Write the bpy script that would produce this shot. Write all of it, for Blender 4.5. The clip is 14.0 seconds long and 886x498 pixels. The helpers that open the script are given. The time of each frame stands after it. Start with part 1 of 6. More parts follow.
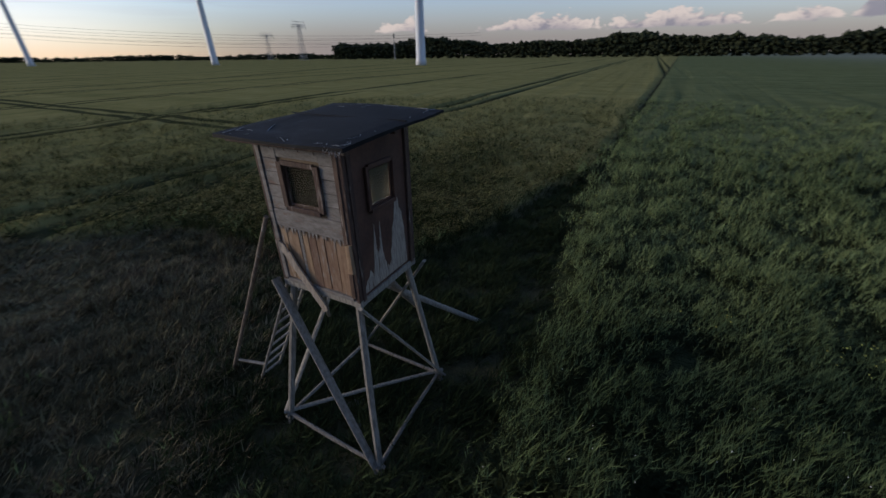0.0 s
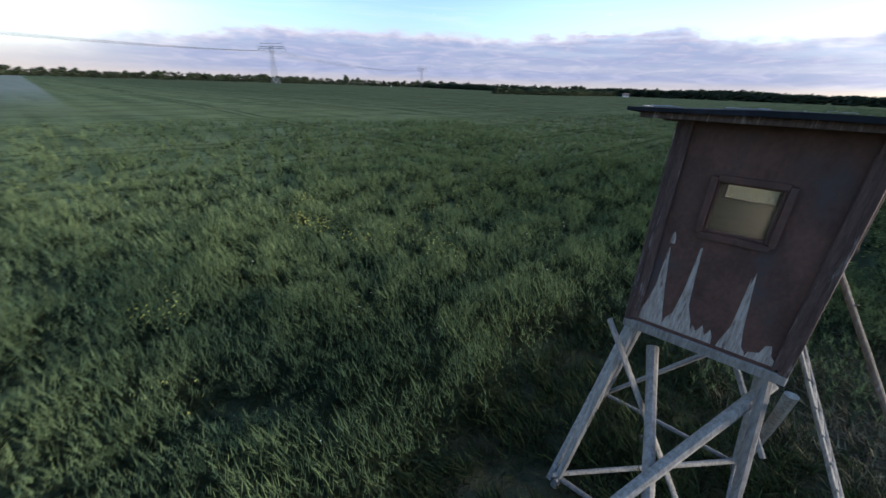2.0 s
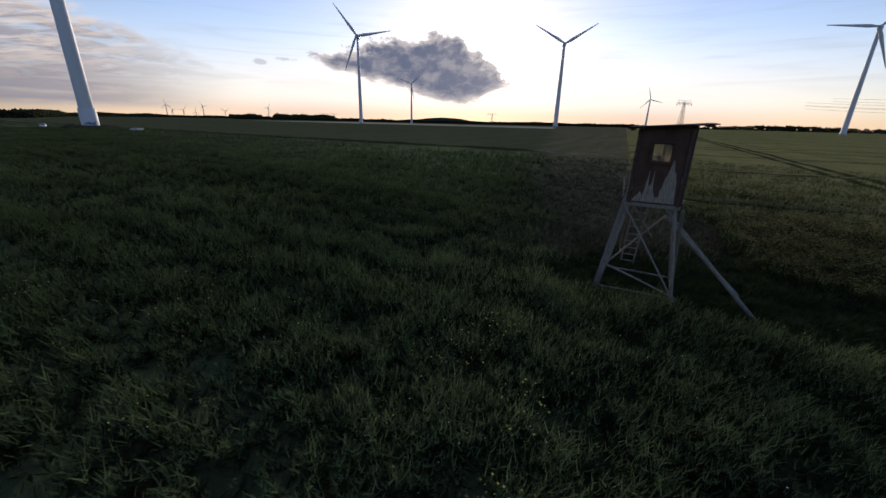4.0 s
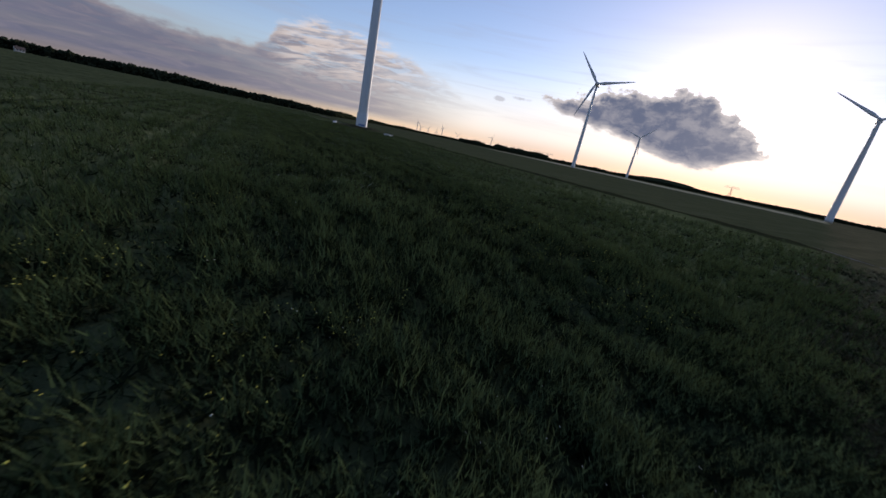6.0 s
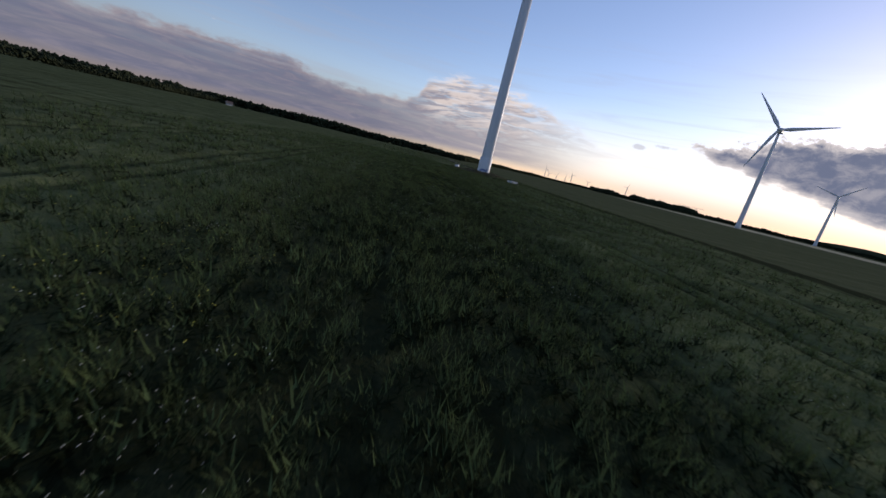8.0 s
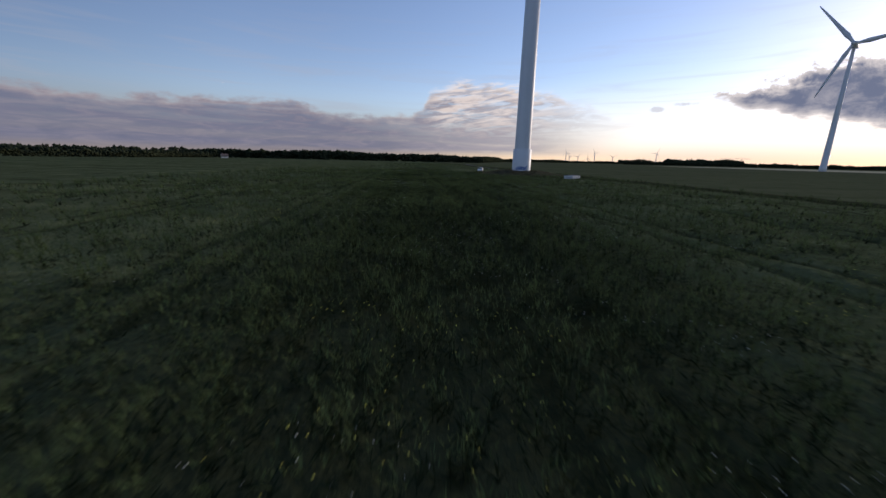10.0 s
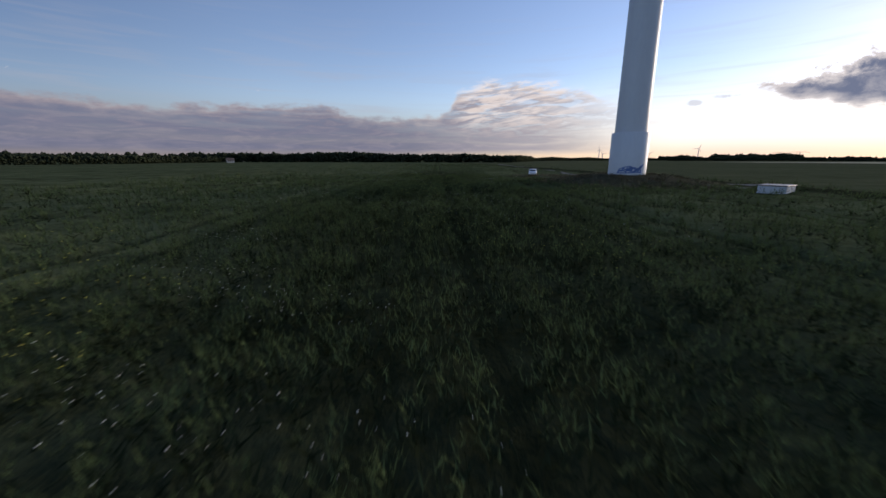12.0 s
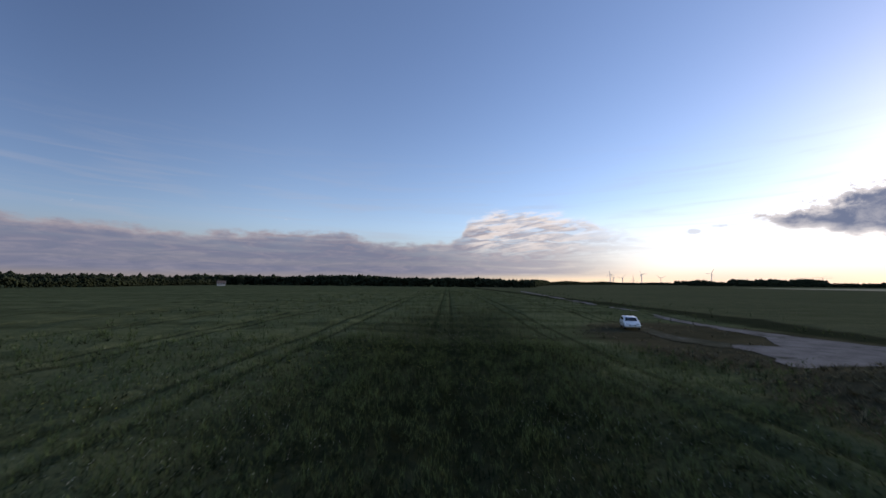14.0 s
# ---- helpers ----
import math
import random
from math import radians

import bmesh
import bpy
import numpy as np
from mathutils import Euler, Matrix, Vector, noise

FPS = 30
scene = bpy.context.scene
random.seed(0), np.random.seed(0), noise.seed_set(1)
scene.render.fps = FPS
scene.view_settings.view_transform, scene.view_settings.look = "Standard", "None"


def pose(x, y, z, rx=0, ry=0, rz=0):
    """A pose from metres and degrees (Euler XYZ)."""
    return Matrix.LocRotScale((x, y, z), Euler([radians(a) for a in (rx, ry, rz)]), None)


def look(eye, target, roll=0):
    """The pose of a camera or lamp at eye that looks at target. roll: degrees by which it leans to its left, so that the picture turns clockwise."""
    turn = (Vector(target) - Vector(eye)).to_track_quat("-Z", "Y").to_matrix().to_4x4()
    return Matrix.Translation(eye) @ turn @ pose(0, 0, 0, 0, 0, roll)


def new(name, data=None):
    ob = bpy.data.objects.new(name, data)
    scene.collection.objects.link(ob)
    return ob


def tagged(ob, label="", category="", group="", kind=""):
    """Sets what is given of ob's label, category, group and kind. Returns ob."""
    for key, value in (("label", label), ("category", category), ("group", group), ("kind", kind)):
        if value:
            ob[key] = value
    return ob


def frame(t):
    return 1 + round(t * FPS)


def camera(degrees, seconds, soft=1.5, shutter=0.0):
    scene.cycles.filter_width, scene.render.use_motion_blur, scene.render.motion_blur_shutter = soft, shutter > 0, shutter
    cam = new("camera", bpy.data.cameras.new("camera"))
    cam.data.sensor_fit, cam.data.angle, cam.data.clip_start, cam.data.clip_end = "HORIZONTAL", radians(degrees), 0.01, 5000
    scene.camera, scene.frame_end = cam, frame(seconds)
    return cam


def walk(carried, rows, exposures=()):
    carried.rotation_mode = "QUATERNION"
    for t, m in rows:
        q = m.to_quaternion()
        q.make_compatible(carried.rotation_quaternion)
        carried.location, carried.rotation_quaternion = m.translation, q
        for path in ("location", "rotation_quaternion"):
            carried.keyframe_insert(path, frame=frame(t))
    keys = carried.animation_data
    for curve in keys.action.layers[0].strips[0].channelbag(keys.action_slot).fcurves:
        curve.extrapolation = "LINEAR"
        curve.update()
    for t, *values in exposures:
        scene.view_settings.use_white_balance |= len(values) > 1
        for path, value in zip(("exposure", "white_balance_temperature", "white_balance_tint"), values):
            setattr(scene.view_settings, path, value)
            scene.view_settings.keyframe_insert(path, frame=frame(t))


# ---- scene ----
cam = camera(100.1, 14.0, shutter=0.1)

# seconds, x, y, z, heading clockwise from north, pitch, roll
PATH = [
    (0, 3.35, -3.54, 5.54, -27.52, -27.57, -0.67),
    (0.1, 2.59, -3.62, 5.49, -20.19, -27.5, -1.03),
    (0.3, 1.07, -3.49, 5.35, -5.27, -27.25, -1.9),
    (0.4, 0.36, -3.33, 5.31, 2.32, -27.23, -2.24),
    (0.6, -0.94, -2.71, 5.23, 18.13, -27.31, -2.89),
    (0.7, -1.48, -2.29, 5.2, 26.09, -27.35, -3.02),
    (0.9, -2.42, -1.25, 5.18, 42.5, -27.4, -3.47),
    (1, -2.7, -0.68, 5.19, 50.45, -27.6, -3.98),
    (1.2, -2.97, 0.52, 5.11, 67.01, -26.29, -2.54),
    (1.4, -2.82, 1.76, 5.15, 84.83, -27.27, -2.27),
    (1.5, -2.56, 2.36, 5.13, 94.37, -27.09, -1.21),
    (1.6, -2.23, 2.91, 5.12, 103.36, -26.54, -0.72),
    (1.8, -1.25, 3.87, 5.05, 122.09, -25.33, 1.17),
    (1.9, -0.65, 4.24, 5.02, 131.1, -24.54, 1.59),
    (2.1, 0.66, 4.75, 5.01, 148.32, -23.05, 2.05),
    (2.2, 1.34, 4.83, 5.02, 156.32, -22.66, 1.59),
    (2.4, 2.9, 4.98, 5.05, 172.81, -21.21, 1.55),
    (2.5, 3.68, 4.93, 5.06, 180.72, -20.66, 1.59),
    (2.7, 5.21, 4.57, 5.09, 195.83, -19.86, 1.29),
    (2.9, 6.62, 3.9, 5.1, 210.21, -19.27, 1.25),
    (3, 7.3, 3.48, 5.12, 216.72, -19.14, 1.27),
    (3.2, 8.33, 2.48, 5.13, 227.68, -18.96, 1.03),
    (3.6, 10.35, 0.75, 5.02, 239, -18.9, 1.1),
    (4.1, 12.6, -0.45, 4.75, 242, -18.9, 1.3),
    (4.7, 13.75, -1, 4.4, 236, -18.9, 1.9),
    (5.3, 12.49, -1.94, 4.09, 224.29, -18.78, 3.37),
    (5.5, 11.14, -2.61, 4.22, 221.06, -18.19, 6.26),
    (6, 7.88, -5.2, 4.05, 213.99, -16.45, 12.04),
    (6.5, 4.64, -8.91, 4.05, 207.35, -15.06, 16.02),
    (7, 2.2, -13.64, 4.01, 201.85, -14.22, 17.18),
    (7.5, 0.08, -19.45, 4.17, 197.52, -14, 16.2),
    (8, -1.58, -26.2, 4.47, 194.6, -14.13, 13.69),
    (8.2, -2.15, -29.1, 4.55, 193.75, -14.35, 12.5),
    (9.2, -5.9, -48.9, 4.2, 190.8, -14.1, 5.9),
    (10.3, -10.6, -73.6, 3.62, 188.7, -13.55, 0.35),
    (10.5, -11.3, -78.11, 3.53, 188.17, -13.52, 0.11),
    (11, -12.98, -89.28, 3.3, 186.73, -13.55, -0.1),
    (11.5, -14.39, -99.87, 3.28, 185.62, -13.57, -0.13),
    (12, -15.55, -109.92, 3.23, 184.93, -13.58, 0.08),
    (12.5, -16.49, -119.67, 3.07, 184.49, -12.94, 0.43),
    (13, -17.3, -128.93, 3.11, 184.22, -10.76, 0.74),
    (13.5, -18.02, -138.07, 3.59, 183.87, -5.19, 0.62),
    (14, -18.72, -147.21, 4.74, 183.13, 5.05, 0.53),
]
EXPOSURES = [(0.0, 0.4, 6600, 11), (0.6, 1.02, 6500, 9), (1.0, 1.25, 6300, 8), (1.5, 1.6, 6100, 6), (2.1, 1.75, 6300, 7), (2.6, 1.2, 6700, 10), (3.0, 0.6, 7000, 12), (5.3, 0.2, 6900, 14), (8.0, 0.38, 6900, 14), (12.0, 0.48, 6900, 13), (13.0, 0.62, 6850, 13), (14.0, 0.55, 6800, 12)]


def heading(yaw, pitch):
    a, b = radians(yaw), radians(pitch)
    return Vector((math.sin(a) * math.cos(b), math.cos(a) * math.cos(b), math.sin(b)))


walk(cam, [(t, look((x, y, z), Vector((x, y, z)) + heading(yaw, pitch) * 10, roll)) for t, x, y, z, yaw, pitch, roll in PATH], EXPOSURES)

# ---------------------------------------------------------------- sky and sun
SUN_AZ, SUN_EL = 246.0, 12.0
# radiance of the clouds, in the sky texture's own units
BANK_DARK, BANK_LIGHT = (0.86, 1.0, 1.62), (2.25, 2.05, 2.3)
BANK_WARM_DARK, BANK_WARM_LIGHT = (2.0, 2.0, 2.5), (4.6, 4.2, 4.0)
HAZE, GLOW, LOW_GLOW = (1.45, 1.33, 1.48), (6.5, 6.1, 6.2), (4.6, 3.8, 3.5)
WISP = (6.0, 5.4, 5.1)
VEIL, PUFF_EDGE, PUFF_CORE = (2.6, 2.6, 3.0), (1.55, 1.5, 1.9), (4.4, 3.8, 3.6)
CLOUD_RIM, CLOUD_CORE = (4.8, 4.6, 4.7), (0.95, 1.16, 1.82)


class Nodes:
    """Short forms for building node trees."""

    def __init__(self, tree):
        self.tree, self.nodes, self.links = tree, tree.nodes, tree.links

    def add(self, kind):
        return self.nodes.new(kind)

    def put(self, socket, value):
        if isinstance(value, bpy.types.NodeSocket):
            self.links.new(value, socket)
        elif value is not None:
            socket.default_value = value

    def calc(self, op, a, b=None, c=None, clamp=False):
        n = self.add("ShaderNodeMath")
        n.operation, n.use_clamp = op, clamp
        for k, v in enumerate((a, b, c)):
            self.put(n.inputs[k], v)
        return n.outputs[0]

    def step(self, value, lo, hi, smooth=True):
        n = self.add("ShaderNodeMapRange")
        n.interpolation_type = "SMOOTHSTEP" if smooth else "LINEAR"
        self.put(n.inputs[0], value)
        self.put(n.inputs[1], lo)
        self.put(n.inputs[2], hi)
        n.inputs[3].default_value, n.inputs[4].default_value = 0.0, 1.0
        return n.outputs[0]

    def noise(self, vector, scale, detail=4.0, rough=0.55, distortion=0.0):
        n = self.add("ShaderNodeTexNoise")
        self.put(n.inputs["Vector"], vector)
        n.inputs["Scale"].default_value, n.inputs["Detail"].default_value = scale, detail
        n.inputs["Roughness"].default_value, n.inputs["Distortion"].default_value = rough, distortion
        return n.outputs[0]

    def combine(self, x, y, z=0.0):
        n = self.add("ShaderNodeCombineXYZ")
        for k, v in enumerate((x, y, z)):
            self.put(n.inputs[k], v)
        return n.outputs[0]

    def mix(self, fac, a, b, blend="MIX"):
        n = self.add("ShaderNodeMix")
        n.data_type, n.blend_type = "RGBA", blend
        self.put(n.inputs[0], fac)
        self.put(n.inputs[6], (*a, 1) if isinstance(a, tuple) and len(a) == 3 else a)
        self.put(n.inputs[7], (*b, 1) if isinstance(b, tuple) and len(b) == 3 else b)
        return n.outputs[2]

    def profile(self, value, rows, most):
        """A smooth curve through rows of (value, height); heights run from 0 to most."""
        n = self.add("ShaderNodeValToRGB")
        lo, hi = rows[0][0], rows[-1][0]
        n.color_ramp.interpolation = "EASE"
        while len(n.color_ramp.elements) < len(rows):
            n.color_ramp.elements.new(0.5)
        for e, (v, h) in zip(n.color_ramp.elements, rows):
            e.position = (v - lo) / (hi - lo)
            e.color = (h / most, h / most, h / most, 1)
        self.put(n.inputs[0], self.step(value, lo, hi, False))
        return self.calc("MULTIPLY", n.outputs[0], most)

    def mapped(self, vector, scale=(1, 1, 1), rotation=(0, 0, 0)):
        n = self.add("ShaderNodeMapping")
        self.put(n.inputs[0], vector)
        n.inputs["Scale"].default_value, n.inputs["Rotation"].default_value = scale, rotation
        return n.outputs[0]


def build_sky():
    world = bpy.data.worlds.new("evening_sky")
    scene.world = world
    world.use_nodes = True
    g = Nodes(world.node_tree)
    g.nodes.clear()
    sky = g.add("ShaderNodeTexSky")
    sky.sky_type, sky.sun_disc = "NISHITA", False
    sky.sun_elevation, sky.sun_rotation = radians(SUN_EL), radians(SUN_AZ)
    sky.air_density, sky.dust_density, sky.ozone_density = 1.0, 0.22, 3.0
    way = g.add("ShaderNodeTexCoord").outputs["Generated"]
    sep = g.add("ShaderNodeSeparateXYZ")
    g.put(sep.inputs[0], way)
    x, y, z = sep.outputs
    el = g.calc("MULTIPLY", g.calc("ARCSINE", z), 57.2958)
    az = g.calc("MULTIPLY", g.calc("ARCTAN2", x, y), 57.2958)  # -180..180 from north
    az = g.calc("ADD", az, g.calc("MULTIPLY", g.calc("LESS_THAN", az, 0.0), 360.0))
    flat = g.combine(g.calc("MULTIPLY", az, 0.1), g.calc("MULTIPLY", el, 0.26))
    n_puff = g.noise(flat, 3.2, 8, 0.62)
    n_wisp = g.noise(g.combine(g.calc("ADD", g.calc("MULTIPLY", az, 0.12), g.calc("MULTIPLY", el, 0.12)), g.calc("SUBTRACT", g.calc("MULTIPLY", el, 0.9), g.calc("MULTIPLY", az, 0.16))), 1.6, 6, 0.62, 0.5)
    n_fine = g.noise(g.combine(g.calc("MULTIPLY", az, 0.1), g.calc("MULTIPLY", el, 0.6)), 2.4, 7, 0.6, 0.8)
    n_long = g.noise(g.combine(g.calc("MULTIPLY", az, 0.04), g.calc("MULTIPLY", el, 0.55)), 1.7, 5, 0.55, 0.6)
    # long bank of evening cloud in the south-east and south, its top lit by the low sun
    n_edge = g.noise(g.combine(g.calc("MULTIPLY", az, 0.22), g.calc("MULTIPLY", el, 0.5), 5.0), 1.6, 7, 0.6)
    top = g.profile(az, ((88, 1.5), (95, 3.0), (104, 4.6), (118, 6.4), (130, 6.6), (140, 6.7), (146, 6.2), (154, 6.8), (162, 7.3), (168, 7.4), (173, 5.9), (184, 6.3), (185.6, 7.2), (187.2, 9.4), (191, 10.4), (197, 10.5), (203, 9.6), (208, 8.0), (214, 5.5), (220, 2.0)), 12.0)
    below = g.calc("SUBTRACT", top, el)
    below = g.calc("ADD", below, g.calc("MULTIPLY", g.calc("SUBTRACT", n_edge, 0.5), 2.6))
    below = g.calc("ADD", below, g.calc("MULTIPLY", g.calc("SUBTRACT", n_puff, 0.5), 1.2))
    sunward = g.step(az, 183.0, 190.0)
    bank = g.calc("MULTIPLY", g.step(below, -0.1, 0.9), g.step(el, 0.1, 1.6))
    bank = g.calc("MULTIPLY", bank, g.calc("ADD", 0.82, g.calc("MULTIPLY", g.step(n_long, 0.35, 0.6), 0.18)))
    bank = g.calc("MULTIPLY", bank, g.calc("MULTIPLY", g.step(az, 84.0, 112.0), g.calc("SUBTRACT", 1.0, g.step(az, 198.0, 217.0))))
    holes = g.calc("ADD", g.calc("MULTIPLY", sunward, g.calc("MULTIPLY", g.step(el, 2.0, 7.0), 0.5)), 0.1)
    bank = g.calc("MULTIPLY", bank, g.calc("SUBTRACT", 1.0, g.calc("MULTIPLY", g.calc("SUBTRACT", 1.0, g.step(n_fine, 0.38, 0.54)), holes)))
    # one large dark cloud before the low sun: heaped above, drawn out thin below
    n_lump = g.noise(g.combine(g.calc("MULTIPLY", az, 0.3), g.calc("MULTIPLY", el, 0.42), 9.0), 1.5, 8, 0.62, 0.3)
    crown = g.profile(az, ((221, 8.0), (224, 8.9), (229, 9.1), (232, 10.2), (235, 11.2), (238, 10.6), (240.5, 11.6), (243.5, 11.2), (245.5, 9.6), (248, 8.2), (250, 6.0), (252.5, 4.0)), 14.0)
    keel = g.profile(az, ((221, 8.4), (224, 7.2), (227, 5.9), (232, 4.9), (236, 3.9), (240, 2.7), (243.5, 2.0), (246, 2.6), (248.5, 4.0), (250.5, 4.6), (252.5, 5.0)), 14.0)
    over = g.calc("SUBTRACT", g.calc("ADD", crown, g.calc("MULTIPLY", g.calc("SUBTRACT", n_lump, 0.52), 5.0)), el)
    under = g.calc("SUBTRACT", el, g.calc("ADD", keel, g.calc("MULTIPLY", g.calc("SUBTRACT", n_edge, 0.5), 2.4)))
    shape = g.calc("MINIMUM", over, under)
    cloud = g.calc("MULTIPLY", g.step(over, 0.0, 0.45), g.step(under, 0.0, 0.7))
    core = g.calc("MULTIPLY", g.step(shape, 0.0, 1.7), g.calc("SUBTRACT", g.calc("ADD", 0.7, g.calc("MULTIPLY", g.step(n_lump, 0.34, 0.62), 0.3)), g.calc("MULTIPLY", g.step(az, 236.0, 250.0), 0.14)))
    # a row of heaped clouds low in the north with flat feet, small puffs beside the sun, and thin veils
    turn_n = g.calc("ADD", az, g.calc("MULTIPLY", g.calc("LESS_THAN", az, 180.0), 360.0))
    heads = g.profile(turn_n, ((320, 0.5), (325, 3.5), (329, 4.6), (332, 2.6), (335.5, 2.4), (338, 3.7), (343, 4.5), (348, 4.8), (353, 3.4), (356, 4.1), (361, 4.7), (366, 4.3), (369, 2.8), (373, 4.4), (375.8, 3.4), (377.4, 6.6), (378.8, 6.4), (380.2, 4.6), (382, 3.0), (388, 3.6), (394, 2.9), (400, 3.1), (410, 3.0), (425, 1.0)), 12.0)
    heap = g.calc("SUBTRACT", g.calc("ADD", heads, g.calc("MULTIPLY", g.calc("SUBTRACT", n_lump, 0.55), 5.0)), el)
    feet = g.calc("SUBTRACT", el, g.calc("ADD", 2.0, g.calc("MULTIPLY", n_edge, 1.2)))
    puffs = g.calc("MULTIPLY", g.step(heap, 0.0, 0.35), g.step(feet, 0.0, 0.35))
    north = g.calc("MULTIPLY", g.step(turn_n, 320.0, 324.0), g.calc("SUBTRACT", 1.0, g.step(turn_n, 412.0, 425.0)))
    puffs = g.calc("MULTIPLY", puffs, north)
    beside = 0.0
    for a0, e0, wide in ((217.5, 6.75, 0.9), (220.4, 7.25, 1.3)):
        sx, sy = g.calc("DIVIDE", g.calc("SUBTRACT", az, a0), wide), g.calc("DIVIDE", g.calc("SUBTRACT", el, e0), 0.36)
        ring_r = g.calc("SQRT", g.calc("ADD", g.calc("MULTIPLY", sx, sx), g.calc("MULTIPLY", sy, sy)))
        beside = g.calc("MAXIMUM", beside, g.calc("SUBTRACT", 1.0, g.step(g.calc("ADD", ring_r, g.calc("MULTIPLY", g.calc("SUBTRACT", n_lump, 0.5), 2.5)), 0.5, 1.1)))
    veil = g.calc("MULTIPLY", g.step(n_long, 0.45, 0.75), g.calc("MULTIPLY", g.step(el, 2.0, 6.0), g.calc("SUBTRACT", 1.0, g.step(el, 10.0, 22.0))))
    veil = g.calc("MULTIPLY", veil, 0.22)
    # bright torn streaks at the sunward end of the bank
    wisps = g.calc("MULTIPLY", g.step(n_wisp, 0.42, 0.6), g.calc("MULTIPLY", g.step(az, 185.0, 189.0), g.calc("SUBTRACT", 1.0, g.step(az, 196.0, 211.0))))
    wisps = g.calc("MULTIPLY", wisps, g.calc("MULTIPLY", g.step(el, 3.0, 6.5), g.step(below, -0.7, 0.5)))
    out = g.mix(1.0, sky.outputs[0], (1.28, 1.11, 1.19), "MULTIPLY")
    east = g.calc("MULTIPLY", g.step(az, 88.0, 116.0), g.calc("SUBTRACT", 1.0, g.step(az, 130.0, 165.0)))
    out = g.mix(east, out, g.mix(1.0, out, (0.6, 0.62, 0.66), "MULTIPLY"))
    low = g.calc("SUBTRACT", 1.0, g.step(el, 0.5, 9.0))
    off = g.calc("ABSOLUTE", g.calc("SUBTRACT", az, SUN_AZ))
    out = g.mix(g.calc("MULTIPLY", low, g.calc("MULTIPLY", g.step(off, 30.0, 75.0), 0.9)), out, HAZE)
    glow = g.calc("MULTIPLY", g.calc("SUBTRACT", 1.0, g.step(el, 1.0, 12.0)), g.calc("SUBTRACT", 1.0, g.step(off, 22.0, 62.0)))
    out = g.mix(g.calc("MULTIPLY", glow, 0.85), out, g.mix(g.step(el, 0.3, 3.2), LOW_GLOW, GLOW))
    lit = g.calc("ADD", g.calc("MULTIPLY", g.step(n_fine, 0.3, 0.75), 0.45), g.calc("MULTIPLY", g.calc("SUBTRACT", 1.0, g.step(below, 0.2, 1.9)), 0.6))
    cool = g.mix(lit, BANK_DARK, BANK_LIGHT)
    warm = g.mix(lit, BANK_WARM_DARK, BANK_WARM_LIGHT)
    out = g.mix(veil, out, VEIL)
    out = g.mix(bank, out, g.mix(g.step(az, 172.0, 206.0), cool, warm))
    out = g.mix(g.calc("MULTIPLY", wisps, 0.55), out, WISP)
    out = g.mix(g.calc("MULTIPLY", puffs, 0.85), out, g.mix(g.calc("MULTIPLY", g.calc("SUBTRACT", 1.0, g.step(heap, 0.5, 2.4)), g.step(n_lump, 0.36, 0.56)), PUFF_EDGE, PUFF_CORE))
    out = g.mix(g.calc("MULTIPLY", beside, 0.5), out, VEIL)
    out = g.mix(cloud, out, g.mix(core, CLOUD_RIM, CLOUD_CORE))
    back = g.add("ShaderNodeBackground")
    g.put(back.inputs[0], out)
    back.inputs[1].default_value = 0.12
    g.links.new(back.outputs[0], g.add("ShaderNodeOutputWorld").inputs[0])


build_sky()
sun = new("sun", bpy.data.lights.new("sun", "SUN"))
sun.data.energy, sun.data.angle, sun.data.color = 1.9, radians(20), (1.0, 0.89, 0.77)
sun.matrix_world = look((0, 0, 0), -heading(SUN_AZ, SUN_EL))


